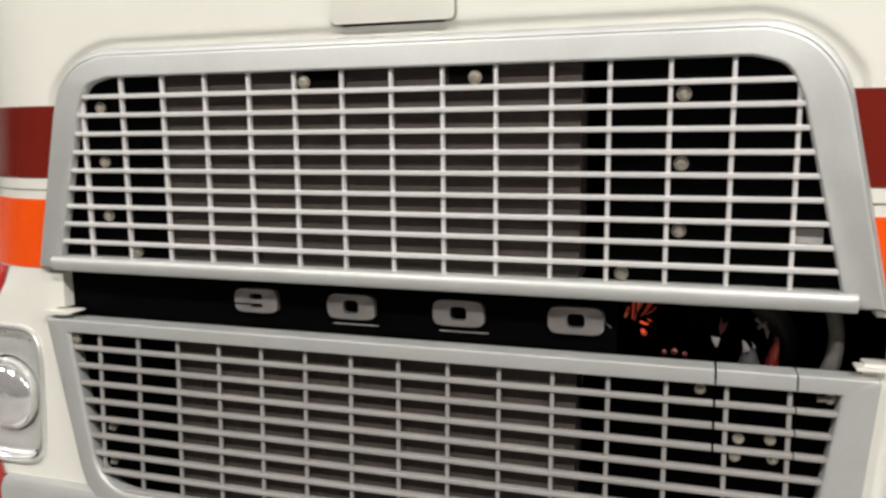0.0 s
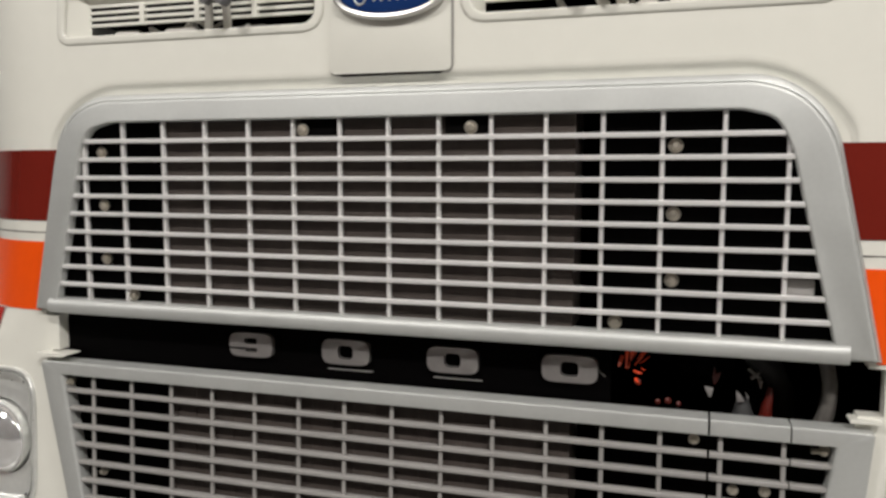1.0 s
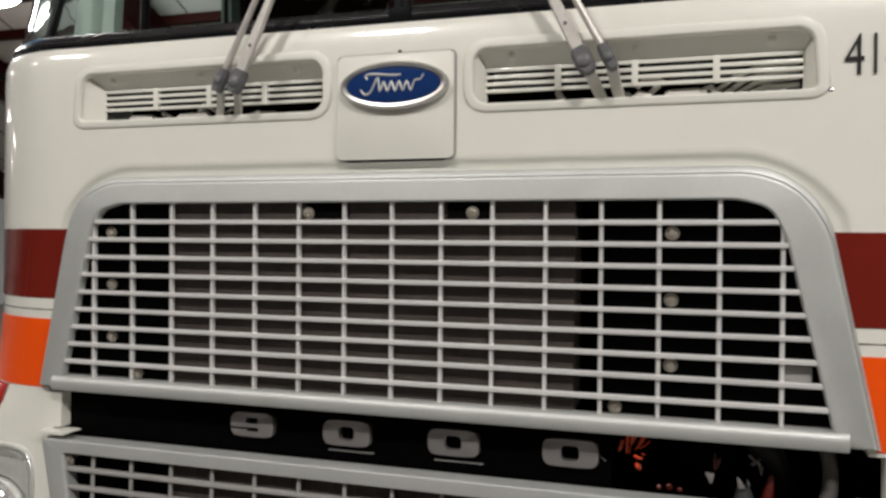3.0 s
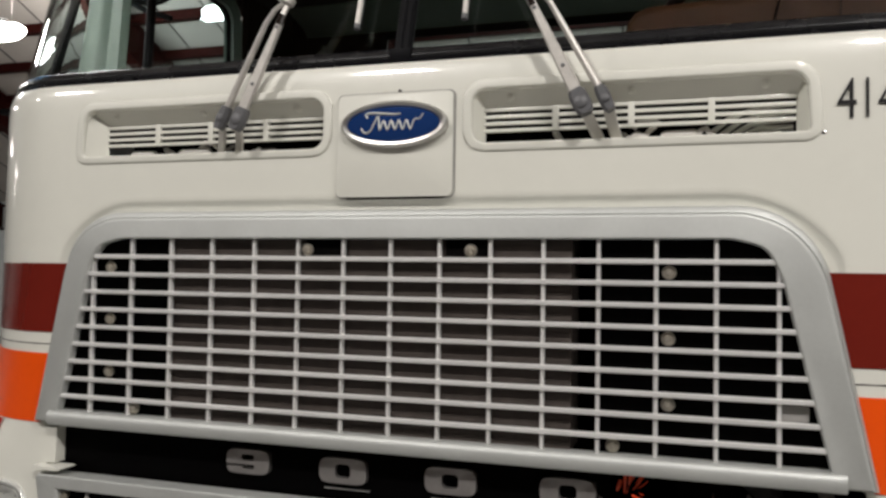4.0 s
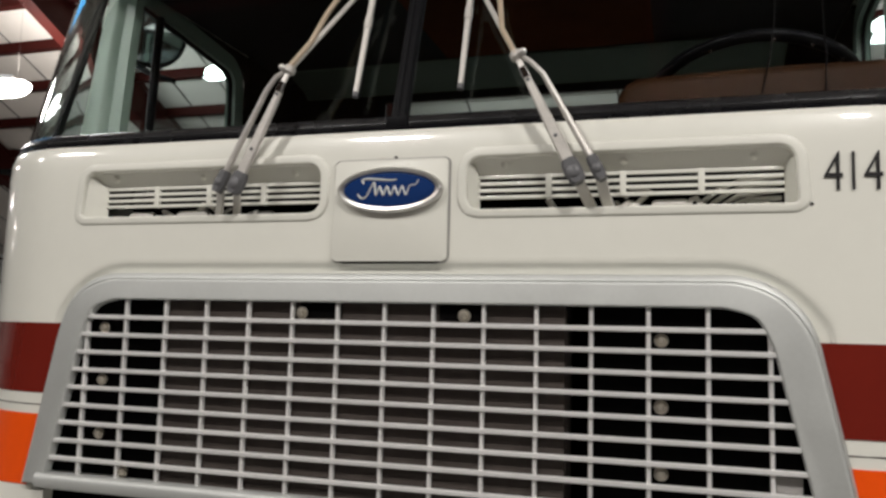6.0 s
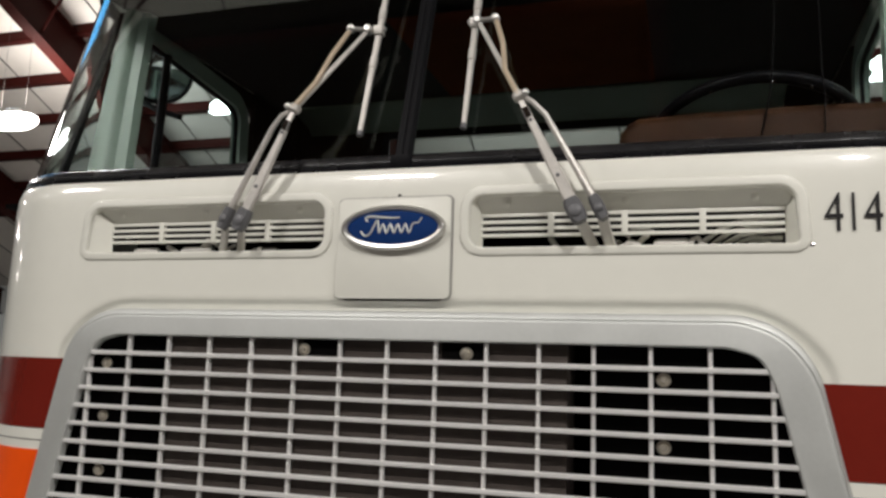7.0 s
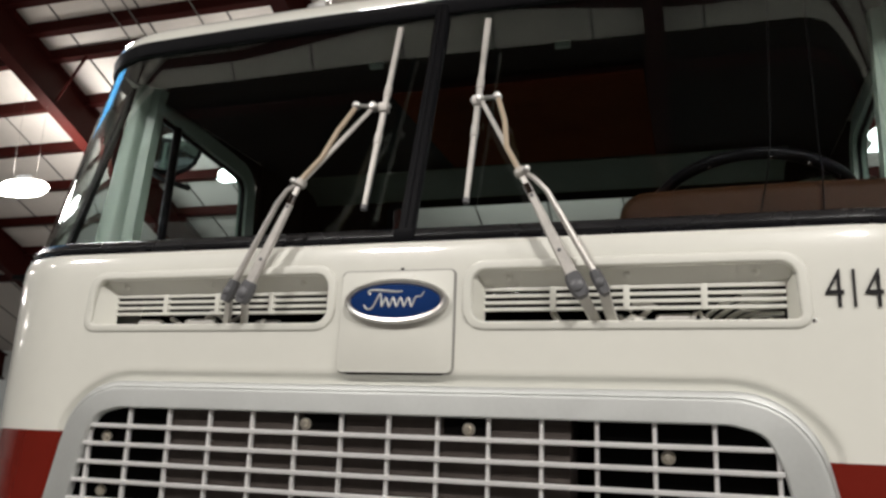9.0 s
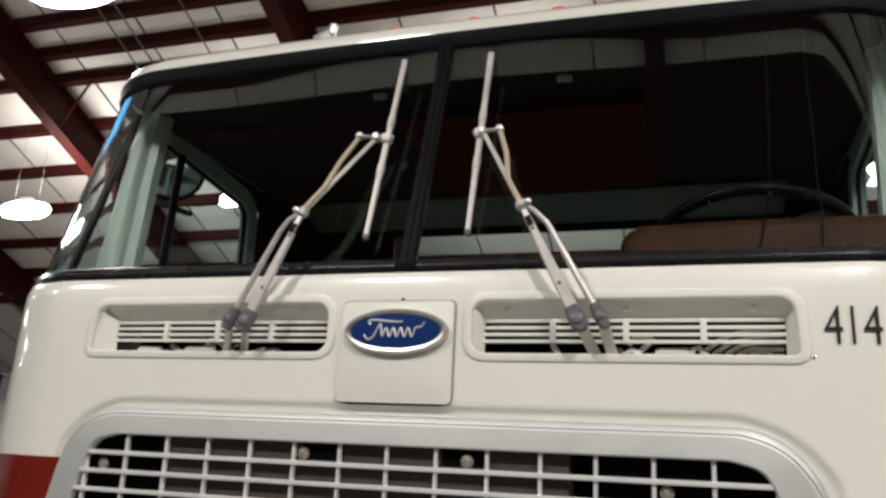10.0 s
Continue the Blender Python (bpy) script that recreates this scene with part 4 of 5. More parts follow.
for k in range(5):
    bm = bmesh.new()
    tube(bm, [(0.585 + 0.022 * k, 0.100, 1.905), (0.600 + 0.022 * k, 0.096, 1.930), (0.632 + 0.019 * k, 0.090, 1.956 - 0.006 * k), (0.675 + 0.012 * k, 0.086, 1.972 - 0.012 * k), (0.742, 0.084, 1.977 - 0.0135 * k)], 0.0050, 8)
    part("washer_tube", bm, CREAM, truck, "pale plastic tube in the air intake")

# fleet number and rivet
for i, (x, ch) in enumerate(((0.819, "4"), (0.850, "1"), (0.882, "4"))):
    curve = bpy.data.curves.new("digit", "FONT")
    curve.body, curve.size, curve.align_x, curve.extrude = ch, 0.095, "CENTER", 0.0006
    curve.offset = -0.0006 if i != 1 else -0.0008
    ob = new("digit", curve)
    ob.parent = truck
    px, py = on_plan(x, *level(1.97, LEVELS), 0.0018)
    turn = max(0.0, (x - 0.86) / 0.318)
    ob.matrix_basis = Matrix.Translation((px, py - 0.001, 1.937)) @ Euler((radians(90), 0, turn)).to_matrix().to_4x4() @ Matrix.Diagonal((0.70 if i != 1 else 0.6, 1.06, 1, 1))
    curve.materials.append(DECAL)
    tagged(ob, "black film digit of the fleet number 414")
bm = bmesh.new()
lathe(bm, (0.783, 0.027, 1.914), (0, -1, 0), [(0, 0.0045), (0.003, 0.004), (0.0045, 0.001)], 10)
part("rivet", bm, CHROME, truck, "small bright rivet")

# ---- windshield, gaskets, roof ----
def crown(x):
    """Rise of the roof edge towards the middle."""
    return 0.004 + 0.016 * max(0.0, 1 - (x / 1.05) ** 2)


SCREEN = [(2.095, 0.050, 1.152, 0.292), (2.745, 0.252, 1.147, 0.272)]


def pane(name, s0, s1, mat, label, z0=2.108, z1=2.730, n=26):
    bm = bmesh.new()
    rows = []
    for j in range(9):
        z = z0 + (z1 - z0) * j / 8
        line = [s0 + (s1 - s0) * k / n for k in range(n + 1)]
        lift = [crown(skin(s, z, 0, SCREEN).x) * j / 8 for s in line]
        rows.append([skin(s, z + h, -0.004, SCREEN) for s, h in zip(line, lift)] + [skin(s, z + h, -0.010, SCREEN) for s, h in zip(reversed(line), reversed(lift))])
    loft(bm, rows)
    ob = part(name, bm, mat, truck, label, 60)
    ob.visible_shadow = False
    return ob


for side in (-1, 1):
    pane("windshield_pane", side * 0.012, side * 1.255, GLASS, "dark reflecting curved windshield pane")
    pane("quarter_pane", side * 1.262, side * 1.46, SIDEGLASS, "curved corner glass beside the windshield")


def gasket(name, z, shape, label, rise=0.0):
    """A rubber moulding round the cab at a height of the windshield."""
    bm = bmesh.new()
    loft(bm, [[skin(s, z + dz + rise * crown(skin(s, z, 0, SCREEN).x), off, SCREEN) for dz, off in shape] for s in stations(1.5, 0.03)])
    part(name, bm, GASKET if rise == 0 else RUBBER, truck, label)


gasket("lower_gasket", 2.102, [(-0.021, -0.012), (-0.022, 0.004), (-0.016, 0.010), (-0.007, 0.011), (-0.001, 0.005), (0.004, 0.009), (0.014, 0.009), (0.022, 0.003), (0.024, -0.012)], "black rubber windshield gasket with a raised bead")
gasket("upper_gasket", 2.738, [(-0.022, -0.014), (-0.021, 0.003), (-0.014, 0.008), (0.004, 0.009), (0.014, 0.012), (0.020, 0.010), (0.024, -0.002), (0.024, -0.012)], "black rubber gasket under the roof edge", 1.0)
bm = bmesh.new()
loft(bm, [[skin(0, z, 0, SCREEN) + Vector((a, b, 0)) for a, b in ((-0.018, 0.012), (-0.018, -0.003), (-0.012, -0.009), (-0.003, -0.0095), (0, -0.007), (0.003, -0.0095), (0.012, -0.009), (0.018, -0.003), (0.018, 0.012))] for z in (2.09, 2.2, 2.4, 2.6, 2.765)])
part("centre_pillar", bm, RUBBER, truck, "black rubber covered pillar between the panes")
bm = bmesh.new()
foot = skin(0, 2.106, 0, SCREEN)
box(bm, -0.024, 0.024, foot.y - 0.013, foot.y + 0.01, 2.090, 2.122, 0.005)
part("pillar_foot", bm, RUBBER, truck, "moulded rubber joint under the pillar")
for side in (-1, 1):
    bm = bmesh.new()
    rows = []
    for z in (2.10, 2.3, 2.5, 2.735):
        rows.append([skin(side * s, z, off, SCREEN) for s, off in ((1.245, -0.016), (1.245, 0.001), (1.252, 0.005), (1.266, 0.005), (1.273, 0.001), (1.273, -0.016))])
    loft(bm, rows)
    part("corner_gasket", bm, RUBBER, truck, "black rubber strip at the end of the windshield")
    # painted post behind the corner glass: a broad face, a groove and a narrower return towards the door
    bm = bmesh.new()
    section = ((-0.62, 0.045), (-0.60, 0.012), (-0.30, 0.004), (-0.26, -0.004), (-0.20, -0.022), (-0.12, -0.028), (0.22, -0.030), (0.30, -0.024), (0.34, -0.012), (0.46, -0.010), (0.52, 0.0), (0.52, 0.05))
    loft(bm, [[(side * (cx + a * w), cy + b, z) for a, b in section]
              for cx, cy, z, w in ((1.062, 0.385, 2.06, 0.12), (1.064, 0.40, 2.25, 0.108), (1.062, 0.43, 2.5, 0.09), (1.060, 0.46, 2.70, 0.076), (1.058, 0.475, 2.78, 0.074))])
    part("corner_post", bm, GREEN, truck, "pale green painted corner post inside the glass")

ROOF = [(2.752, 0.250, 1.146, 0.272), (2.772, 0.247, 1.148, 0.276), (2.790, 0.254, 1.140, 0.27), (2.810, 0.275, 1.115, 0.27), (2.835, 0.325, 1.065, 0.27), (2.858, 0.40, 0.99, 0.27), (2.876, 0.50, 0.88, 0.27), (2.888, 0.66, 0.70, 0.27), (2.893, 0.86, 0.45, 0.27)]
bm = bmesh.new()
rows = []
for z, f, h, r in ROOF:
    ring = []
    flat, back = h - r, 1.62 - (f - 0.25) * 0.4
    length = flat + r * math.pi / 2
    for k in range(-24, 25):
        u = abs(k) / 24
        s = math.copysign(flat * min(1, u * 2) + (r * math.pi / 2) * max(0, u * 2 - 1), k)
        px, py = on_plan(s, f, h, r)
        ring.append((px, py, z + crown(px)))
    ring += [(h, back, z + 0.005), (-h, back, z + 0.005)]
    rows.append(ring)
loft(bm, rows)
part("roof", bm, CREAM, truck, "cream painted roof with a rounded edge")
bm = bmesh.new()
rings = []
for x in (-1.08, -1.04, -0.98, -0.9, -0.6, -0.2, 0.2, 0.6, 0.9, 0.98, 1.04, 1.08):
    front = 0.262 + 0.272 * (1 - math.sqrt(1 - (max(0.0, abs(x) - 0.865) / 0.272) ** 2))
    rings.append([(x, y, z + crown(x)) for y, z in ((front, 2.738), (front + 0.16, 2.735), (1.56, 2.735), (1.56, 2.748), (front + 0.16, 2.75), (front, 2.746))])
loft(bm, rings)
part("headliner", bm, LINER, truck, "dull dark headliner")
# brown panel added under the headliner, sized to fit the camera's view
part("brown_patch_panel", box(bmesh.new(), -0.30, 0.47, 0.66, 1.36, 2.724, 2.730, 0.002), BROWN_PATCH, truck, "brown panel added for a brown patch in the windshield")
bm = bmesh.new()
loft(bm, [[(x, y, z) for y, z in ((1.39, 2.728), (1.40, 2.722), (1.54, 2.690), (1.575, 2.664), (1.575, 2.733), (1.39, 2.733))] for x in (-1.0, -0.5, 0.0, 0.5, 0.92)])
part("rear_cove", bm, COVE, truck, "darker green painted cove over the rear window")

# roof lamps and mount
for x in (-0.215, 0.025, 0.262):
    bm = bmesh.new()
    z = 2.876
    loft(bm, [[(x + a * w, 0.405 + b * w * 0.8, z + h) for a, b in ((math.cos(t), math.sin(t)) for t in (2 * math.pi * k / 16 for k in range(16)))] for w, h in ((0.033, -0.02), (0.033, 0.006), (0.030, 0.020), (0.020, 0.032), (0.006, 0.036))])
    part("marker_light", bm, AMBER, truck, "small orange roof marker light")
bm = bmesh.new()
box(bm, -0.030, 0.030, -0.014, 0.014, -0.06, 0.055, 0.004, pose(-0.480, 0.50, 2.930, 0, -18, 0))
box(bm, -0.010, 0.012, -0.010, 0.010, 0.05, 0.085, 0.003, pose(-0.480, 0.50, 2.930, 0, 14, 0))
part("antenna_mount", bm, ALU, truck, "small bright antenna mount on the roof")

# ---- cab sides and inside ----
for side in (-1, 1):
    door = group_part("door", truck, "cab door with a slanted window and a dark divider")
    hang = 1.118 if side < 0 else 1.100
    opening = rounded([(0.535, 2.125, 0.02), (1.175, 2.125, 0.05), (1.160, 2.655, 0.06), (0.600, 2.712, 0.03)], 6)
    bm = bmesh.new()
    sweep_frame(bm, opening, [(0.0, hang - 0.018), (0.0, hang + 0.027), (0.06, hang + 0.027), (0.06, hang - 0.018)], lambda y, z, d: (side * d, y, z))
    part("window_frame", bm, GREEN, door, "pale green painted window frame")
    bm = bmesh.new()
    sweep_frame(bm, opening, [(-0.012, hang - 0.003), (-0.012, hang + 0.010), (0.004, hang + 0.014), (0.004, hang - 0.006)], lambda y, z, d: (side * d, y, z))
    part("window_seal", bm, RUBBER, door)
    bm = bmesh.new()
    loft(bm, [[(side * hang, y, z) for y, z in opening], [(side * (hang + 0.005), y, z) for y, z in opening]])
    ob = part("pane", bm, SIDEGLASS, door, "", 0)
    ob.visible_shadow = False
    bm = bmesh.new()
    tube(bm, [(side * (hang - 0.006), 0.675, 2.11), (side * (hang - 0.006), 0.705, 2.70)], 0.016, 8)
    part("divider", bm, RUBBER, door, "black window divider")
    bm = bmesh.new()
    box(bm, side * 1.10 - 0.012, side * 1.10 + 0.012, 1.24, 1.60, 2.08, 2.75)
    part("side_trim", bm, TRIM, truck, "dark brown side trim behind the door")
    bm = bmesh.new()
    over = [(0.48, 2.80), (1.30, 2.80), (1.30, 2.66), (1.20, 2.695), (0.60, 2.755), (0.48, 2.755)]
    loft(bm, [[(side * d, y, z) for y, z in over] for d in (1.112, 1.135)])
    part("side_trim", bm, TRIM, truck, "dark brown trim over the door")
    bm = bmesh.new()
    box(bm, side * 1.085 - 0.02, side * 1.085 + 0.02, 0.56, 1.22, 2.06, 2.13, 0.012)
    part("door_trim", bm, BROWN, truck, "brown vinyl door trim")
    # round mirror on its arm outside the door
    if side < 0:
        mirror = group_part("round_mirror", truck, "round black convex mirror on a bent arm outside the door")
        bm = bmesh.new()
        c, ax = Vector((-1.318, 0.93, 2.742)), Vector((0.55, -0.8, -0.2)).normalized()
        lathe(bm, c, ax, [(-0.035, 0.025), (-0.03, 0.085), (-0.01, 0.118), (0.008, 0.122), (0.014, 0.114), (0.010, 0.107)], 24)
        part("shell", bm, RUBBER, mirror)
        bm = bmesh.new()
        lathe(bm, c, ax, [(0.002, 0.108), (0.010, 0.107), (0.018, 0.07), (0.022, 0.025), (0.0225, 0.002)], 24)
        part("mirror_glass", bm, CHROME, mirror)
        bm = bmesh.new()
        tube(bm, [(-1.36, 0.95, 2.76), (-1.40, 0.93, 2.70), (-1.36, 0.88, 2.62), (-1.24, 0.84, 2.56), (-1.13, 0.82, 2.52)], 0.010, 8)
        part("arm", bm, RUBBER, mirror)

back = 1.60
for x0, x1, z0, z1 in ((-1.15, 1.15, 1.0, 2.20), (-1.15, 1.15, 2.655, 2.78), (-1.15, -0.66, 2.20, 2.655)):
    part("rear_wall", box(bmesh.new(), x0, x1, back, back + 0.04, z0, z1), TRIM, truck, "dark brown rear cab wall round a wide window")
bm = bmesh.new()
post = [(0.985, 0.0), (0.985, -0.012), (1.0, -0.016), (1.004, -0.004), (1.022, -0.004), (1.03, -0.03), (1.06, -0.06), (1.10, -0.075), (1.15, -0.075), (1.15, 0.04), (0.985, 0.04)]
loft(bm, [[(x + lean_in - (0.04 if x < 1.14 else 0.0), back + y, z) for x, y in post] for z, lean_in in ((2.0, 0.0), (2.35, 0.0), (2.55, -0.008), (2.655, -0.02))])
part("rear_post", bm, GREEN, truck, "pale green painted rear corner post")
bm = bmesh.new()
box(bm, -0.66, 0.944, back + 0.015, back + 0.021, 2.20, 2.655)
ob = part("rear_pane", bm, SIDEGLASS, truck, "rear cab window", 0)
ob.visible_shadow = False
bm = bmesh.new()
sweep_frame(bm, rounded([(-0.66, 2.20, 0.03), (0.94, 2.20, 0.03), (0.94, 2.655, 0.03), (-0.66, 2.655, 0.03)], 5), [(-0.02, back - 0.012), (-0.02, back), (0.01, back), (0.01, back - 0.012)])
part("rear_seal", bm, RUBBER, truck)
bm = bmesh.new()
loft(bm, [[(x, y, z) for y, z in ((0.13, 2.062), (0.16, 2.085), (0.30, 2.10), (0.46, 2.09), (0.52, 2.06), (0.52, 2.04), (0.13, 2.04))] for x in (-1.08, -0.3, 0.3, 1.08)])
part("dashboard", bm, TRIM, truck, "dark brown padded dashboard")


bm = bmesh.new()
hood = []
for x, top, deep in ((0.425, 2.195, 0.02), (0.432, 2.222, 0.035), (0.448, 2.241, 0.045), (0.475, 2.252, 0.05), (0.60, 2.257, 0.05), (0.80, 2.260, 0.05), (1.0, 2.258, 0.05), (1.075, 2.25, 0.05)):
    hood.append([(x, 0.335 + y * deep, z) for y, z in ((-1.0, 2.06), (-1.0, top - 0.028), (-0.8, top - 0.010), (-0.45, top - 0.001), (0.0, top), (0.45, top - 0.002), (0.8, top - 0.014), (1.0, top - 0.035), (1.0, 2.06))])
loft(bm, hood)
part("instrument_hood", bm, BROWN, truck, "brown vinyl hood over the instruments")


def seat(x0, x1, top, mat, label):
    bm = bmesh.new()
    w = (x1 - x0) / 2
    cx = (x0 + x1) / 2
    rows = []
    for y, s, h in ((1.09, 0.90, -0.03), (1.06, 0.97, -0.012), (1.04, 1.0, 0.0), (1.12, 1.0, 0.0), (1.17, 0.96, -0.015), (1.20, 0.88, -0.04)):
        rows.append([(cx + px, y + (pz - 1.9) * 0.10, pz) for px, pz in rounded([(-w * s, 1.95, 0.02), (w * s, 1.95, 0.02), (w * s, top + h, 0.09), (-w * s, top + h, 0.09)], 6)])
    loft(bm, rows)
    part("seat_back", bm, mat, truck, label)


seat(0.40, 1.05, 2.43, BROWN, "brown vinyl driver seat back")
seat(-1.0, -0.42, 2.26, TRIM, "dark brown passenger seat back")

wheel = group_part("steering_wheel", truck, "large glossy black steering wheel")
tilt = Euler((radians(-23), 0, 0)).to_matrix()
centre = Vector((0.728, 0.543, 2.240))
bm = bmesh.new()
rows = []
for k in range(48):
    a = 2 * math.pi * k / 48
    rows.append([centre + tilt @ Vector(((0.240 + 0.0150 * math.cos(b)) * math.cos(a), (0.240 + 0.0150 * math.cos(b)) * math.sin(a), 0.0150 * math.sin(b))) for b in (2 * math.pi * j / 10 for j in range(10))])
loft(bm, rows, True, True)
part("rim", bm, WHEELRIM, wheel)
for a in (1.57, 3.55, 5.87):
    bm = bmesh.new()
    tube(bm, [centre + tilt @ Vector((0.04 * math.cos(a), 0.04 * math.sin(a), -0.03)), centre + tilt @ Vector((0.233 * math.cos(a), 0.233 * math.sin(a), 0))], 0.012, 8, 0.5)
    part("spoke", bm, WHEELRIM, wheel)
bm = bmesh.new()
lathe(bm, centre + tilt @ Vector((0, 0, -0.05)), tilt @ Vector((0, 0, 1)), [(-0.2, 0.03), (0, 0.035), (0.01, 0.06), (0.03, 0.055), (0.035, 0.01)], 16)
part("hub", bm, WHEELRIM, wheel)
# small chrome dots stand in for highlights on the rim
for a in (2.0, 1.45, 1.1, 0.75):
    bm = bmesh.new()
    lathe(bm, centre + tilt @ Vector((0.240 * math.cos(a), -0.240 * math.sin(a), -0.014)), tilt @ Vector((0, 0, -1)), [(0, 0.0045), (0.002, 0.004), (0.003, 0.001)], 8)
    part("rim_glint", bm, CHROME, wheel)
for x in (-0.27, 0.27):
    bm = bmesh.new()
    box(bm, x - 0.02, x + 0.02, 0.46, 0.475, 2.722, 2.737, 0.002)
    part("visor_clip", bm, GREEN, truck, "pale sun visor clip")


# two black strands inside the windshield, driver's side, in place of reflected dark lines
for run in ([(0.768, 0.30, 2.735), (0.762, 0.285, 2.56), (0.756, 0.272, 2.408), (0.753, 0.272, 2.344), (0.746, 0.272, 2.280), (0.734, 0.272, 2.218), (0.722, 0.270, 2.165), (0.712, 0.268, 2.11)],
            [(0.846, 0.31, 2.735), (0.845, 0.285, 2.55), (0.846, 0.272, 2.464), (0.848, 0.272, 2.323), (0.852, 0.272, 2.273), (0.850, 0.272, 2.187), (0.848, 0.270, 2.11)]):
    bm = bmesh.new()
    tube(bm, run, 0.0020, 8)
    part("cord", bm, BLACK, truck, "thin black strand standing for a dark line reflected in the windshield")


# ---- wipers ----
def wiper(hub, clamp, joint, knee, low, high, link_foot, shaft, spread=0.03):
    w = group_part("wiper", truck, "parked pantograph windshield wiper of dull metal")
    hub, clamp, joint, knee, low, high, link_foot, shaft = (Vector(v) for v in (hub, clamp, joint, knee, low, high, link_foot, shaft))
    bm = bmesh.new()
    elbow = hub.lerp(clamp, 0.82)
    strap(bm, [hub, hub.lerp(elbow, 0.5), elbow], [0.025, 0.021, 0.014], 0.012)
    arm = part("arm", bm, ARM, w)
    for u in (0.33, 0.94):
        bm = bmesh.new()
        lathe(bm, hub.lerp(elbow, u) + Vector((0, -0.005, 0)), (0, -1, 0.2), [(0, 0.0042), (0.0022, 0.0038), (0.0032, 0.001)], 8)
        part("rivet", bm, KNUCKLE, arm)
    bm = bmesh.new()
    strap(bm, [hub.lerp(elbow, 0.97) + Vector((0, -0.002, 0)), elbow.lerp(clamp, 0.35) + Vector((0, -0.004, 0))], 0.0165, 0.011)
    part("collar", bm, CHROME, w, "bright collar")
    bm = bmesh.new()
    strap(bm, [elbow + Vector((0, -0.003, 0)), clamp, clamp.lerp(joint, 0.5), joint], [0.012, 0.012, 0.011, 0.010], 0.007)
    part("arm_rod", bm, ARM, w)
    bm = bmesh.new()
    away = (link_foot - hub).normalized() * 0.02
    bend = hub.lerp(clamp, 0.80) + (link_foot - hub) * 0.75 + Vector((0, -0.004, 0.0))
    tube(bm, [link_foot, link_foot.lerp(bend, 0.5), bend, bend.lerp(clamp, 0.45) + Vector((0, -0.006, 0.006)), clamp + away * 0.35], [0.0076, 0.0068, 0.0056, 0.0052, 0.0052], 8)
    part("link_rod", bm, ARM, w)
    bm = bmesh.new()
    mid = clamp.lerp(knee, 0.5) + Vector((0, -0.004, 0))
    tube(bm, [clamp + Vector((0, -0.008, 0)), clamp.lerp(joint, 0.30) + Vector((0, -0.01, 0)), mid.lerp(knee, 0.3), knee.lerp(mid, 0.12), knee], 0.0058, 8)
    part("hose", bm, HOSE, w, "beige washer hose")
    bm = bmesh.new()
    way = (joint - hub).normalized()
    lathe(bm, clamp - way * 0.006, way, [(-0.004, 0.008), (0, 0.013), (0.012, 0.013), (0.016, 0.008)], 12)
    part("clamp", bm, ARM, w)
    bm = bmesh.new()
    lathe(bm, clamp + Vector((math.copysign(0.014, hub.x), -0.006, 0.004)), (0.2, -1, 0), [(-0.006, 0.006), (0.006, 0.007), (0.009, 0.003)], 10)
    part("clamp_screw", bm, ALU, w)
    bm = bmesh.new()
    lathe(bm, joint + Vector((0, 0.012, 0)), (0, -1, 0), [(0, 0.006), (0.004, 0.010), (0.022, 0.010), (0.026, 0.006)], 12)
    tube(bm, [joint, knee], 0.005, 8)
    part("pivot", bm, ALU, w)
    bm = bmesh.new()
    lathe(bm, knee + Vector((0, 0.01, 0)), (0, -1, 0), [(0, 0.005), (0.004, 0.009), (0.018, 0.009), (0.021, 0.004)], 10)
    part("knee", bm, ALU, w)
    bm = bmesh.new()
    grip = low.lerp(high, (joint.z - low.z) / (high.z - low.z))
    box(bm, -0.0115, 0.0115, -0.013, 0.008, -0.011, 0.011, 0.003, Matrix.Translation(grip))
    bracket = part("bracket", bm, ARM, w, "worn metal bracket holding the blade")
    for dx in (-0.0125, 0.0125):
        bm = bmesh.new()
        lathe(bm, grip + Vector((dx, -0.004, 0.003)), (math.copysign(1, dx), -0.3, 0), [(-0.002, 0.006), (0.003, 0.0055), (0.005, 0.003), (0.0055, 0.0005)], 10)
        part("pin", bm, ALU, bracket)
    # blade: backbone, two yokes and the rubber
    bm = bmesh.new()
    strap(bm, [low, low.lerp(high, 0.25), low.lerp(high, 0.5), low.lerp(high, 0.75), high], [0.0105, 0.0125, 0.0145, 0.0125, 0.0150], 0.010)
    part("blade", bm, ARM, w, "dull bright metal blade backbone")
    bm = bmesh.new()
    strap(bm, [low + Vector((0, 0.012, 0)), high + Vector((0, 0.012, 0))], 0.006, 0.014)
    part("blade_rubber", bm, RUBBER, w)
    for u in (0.36, 0.62):
        bm = bmesh.new()
        p = low.lerp(high, u)
        d = (high - low).normalized()
        strap(bm, [p - d * 0.014, p + d * 0.014], 0.016, 0.015)
        part("yoke", bm, ARM, w)
    bm = bmesh.new()
    lathe(bm, low - (high - low).normalized() * 0.004, high - low, [(0, 0.003), (0.002, 0.0065), (0.012, 0.0065), (0.016, 0.004)], 10)
    part("blade_tip", bm, KNUCKLE, w)
    # knuckles and shafts
    for p, r in ((hub, 0.017), (link_foot, 0.012)):
        bm = bmesh.new()
        d = (clamp - hub).normalized()
        strap(bm, [p - d * 0.034, p - d * 0.026, p - d * 0.012, p + d * 0.006, p + d * 0.016], [r * 1.1, r * 1.85, r * 2.05, r * 1.95, r * 1.55], 0.024)
        knuckle = part("knuckle", bm, KNUCKLE, w, "grey capped knuckle")
        bm = bmesh.new()
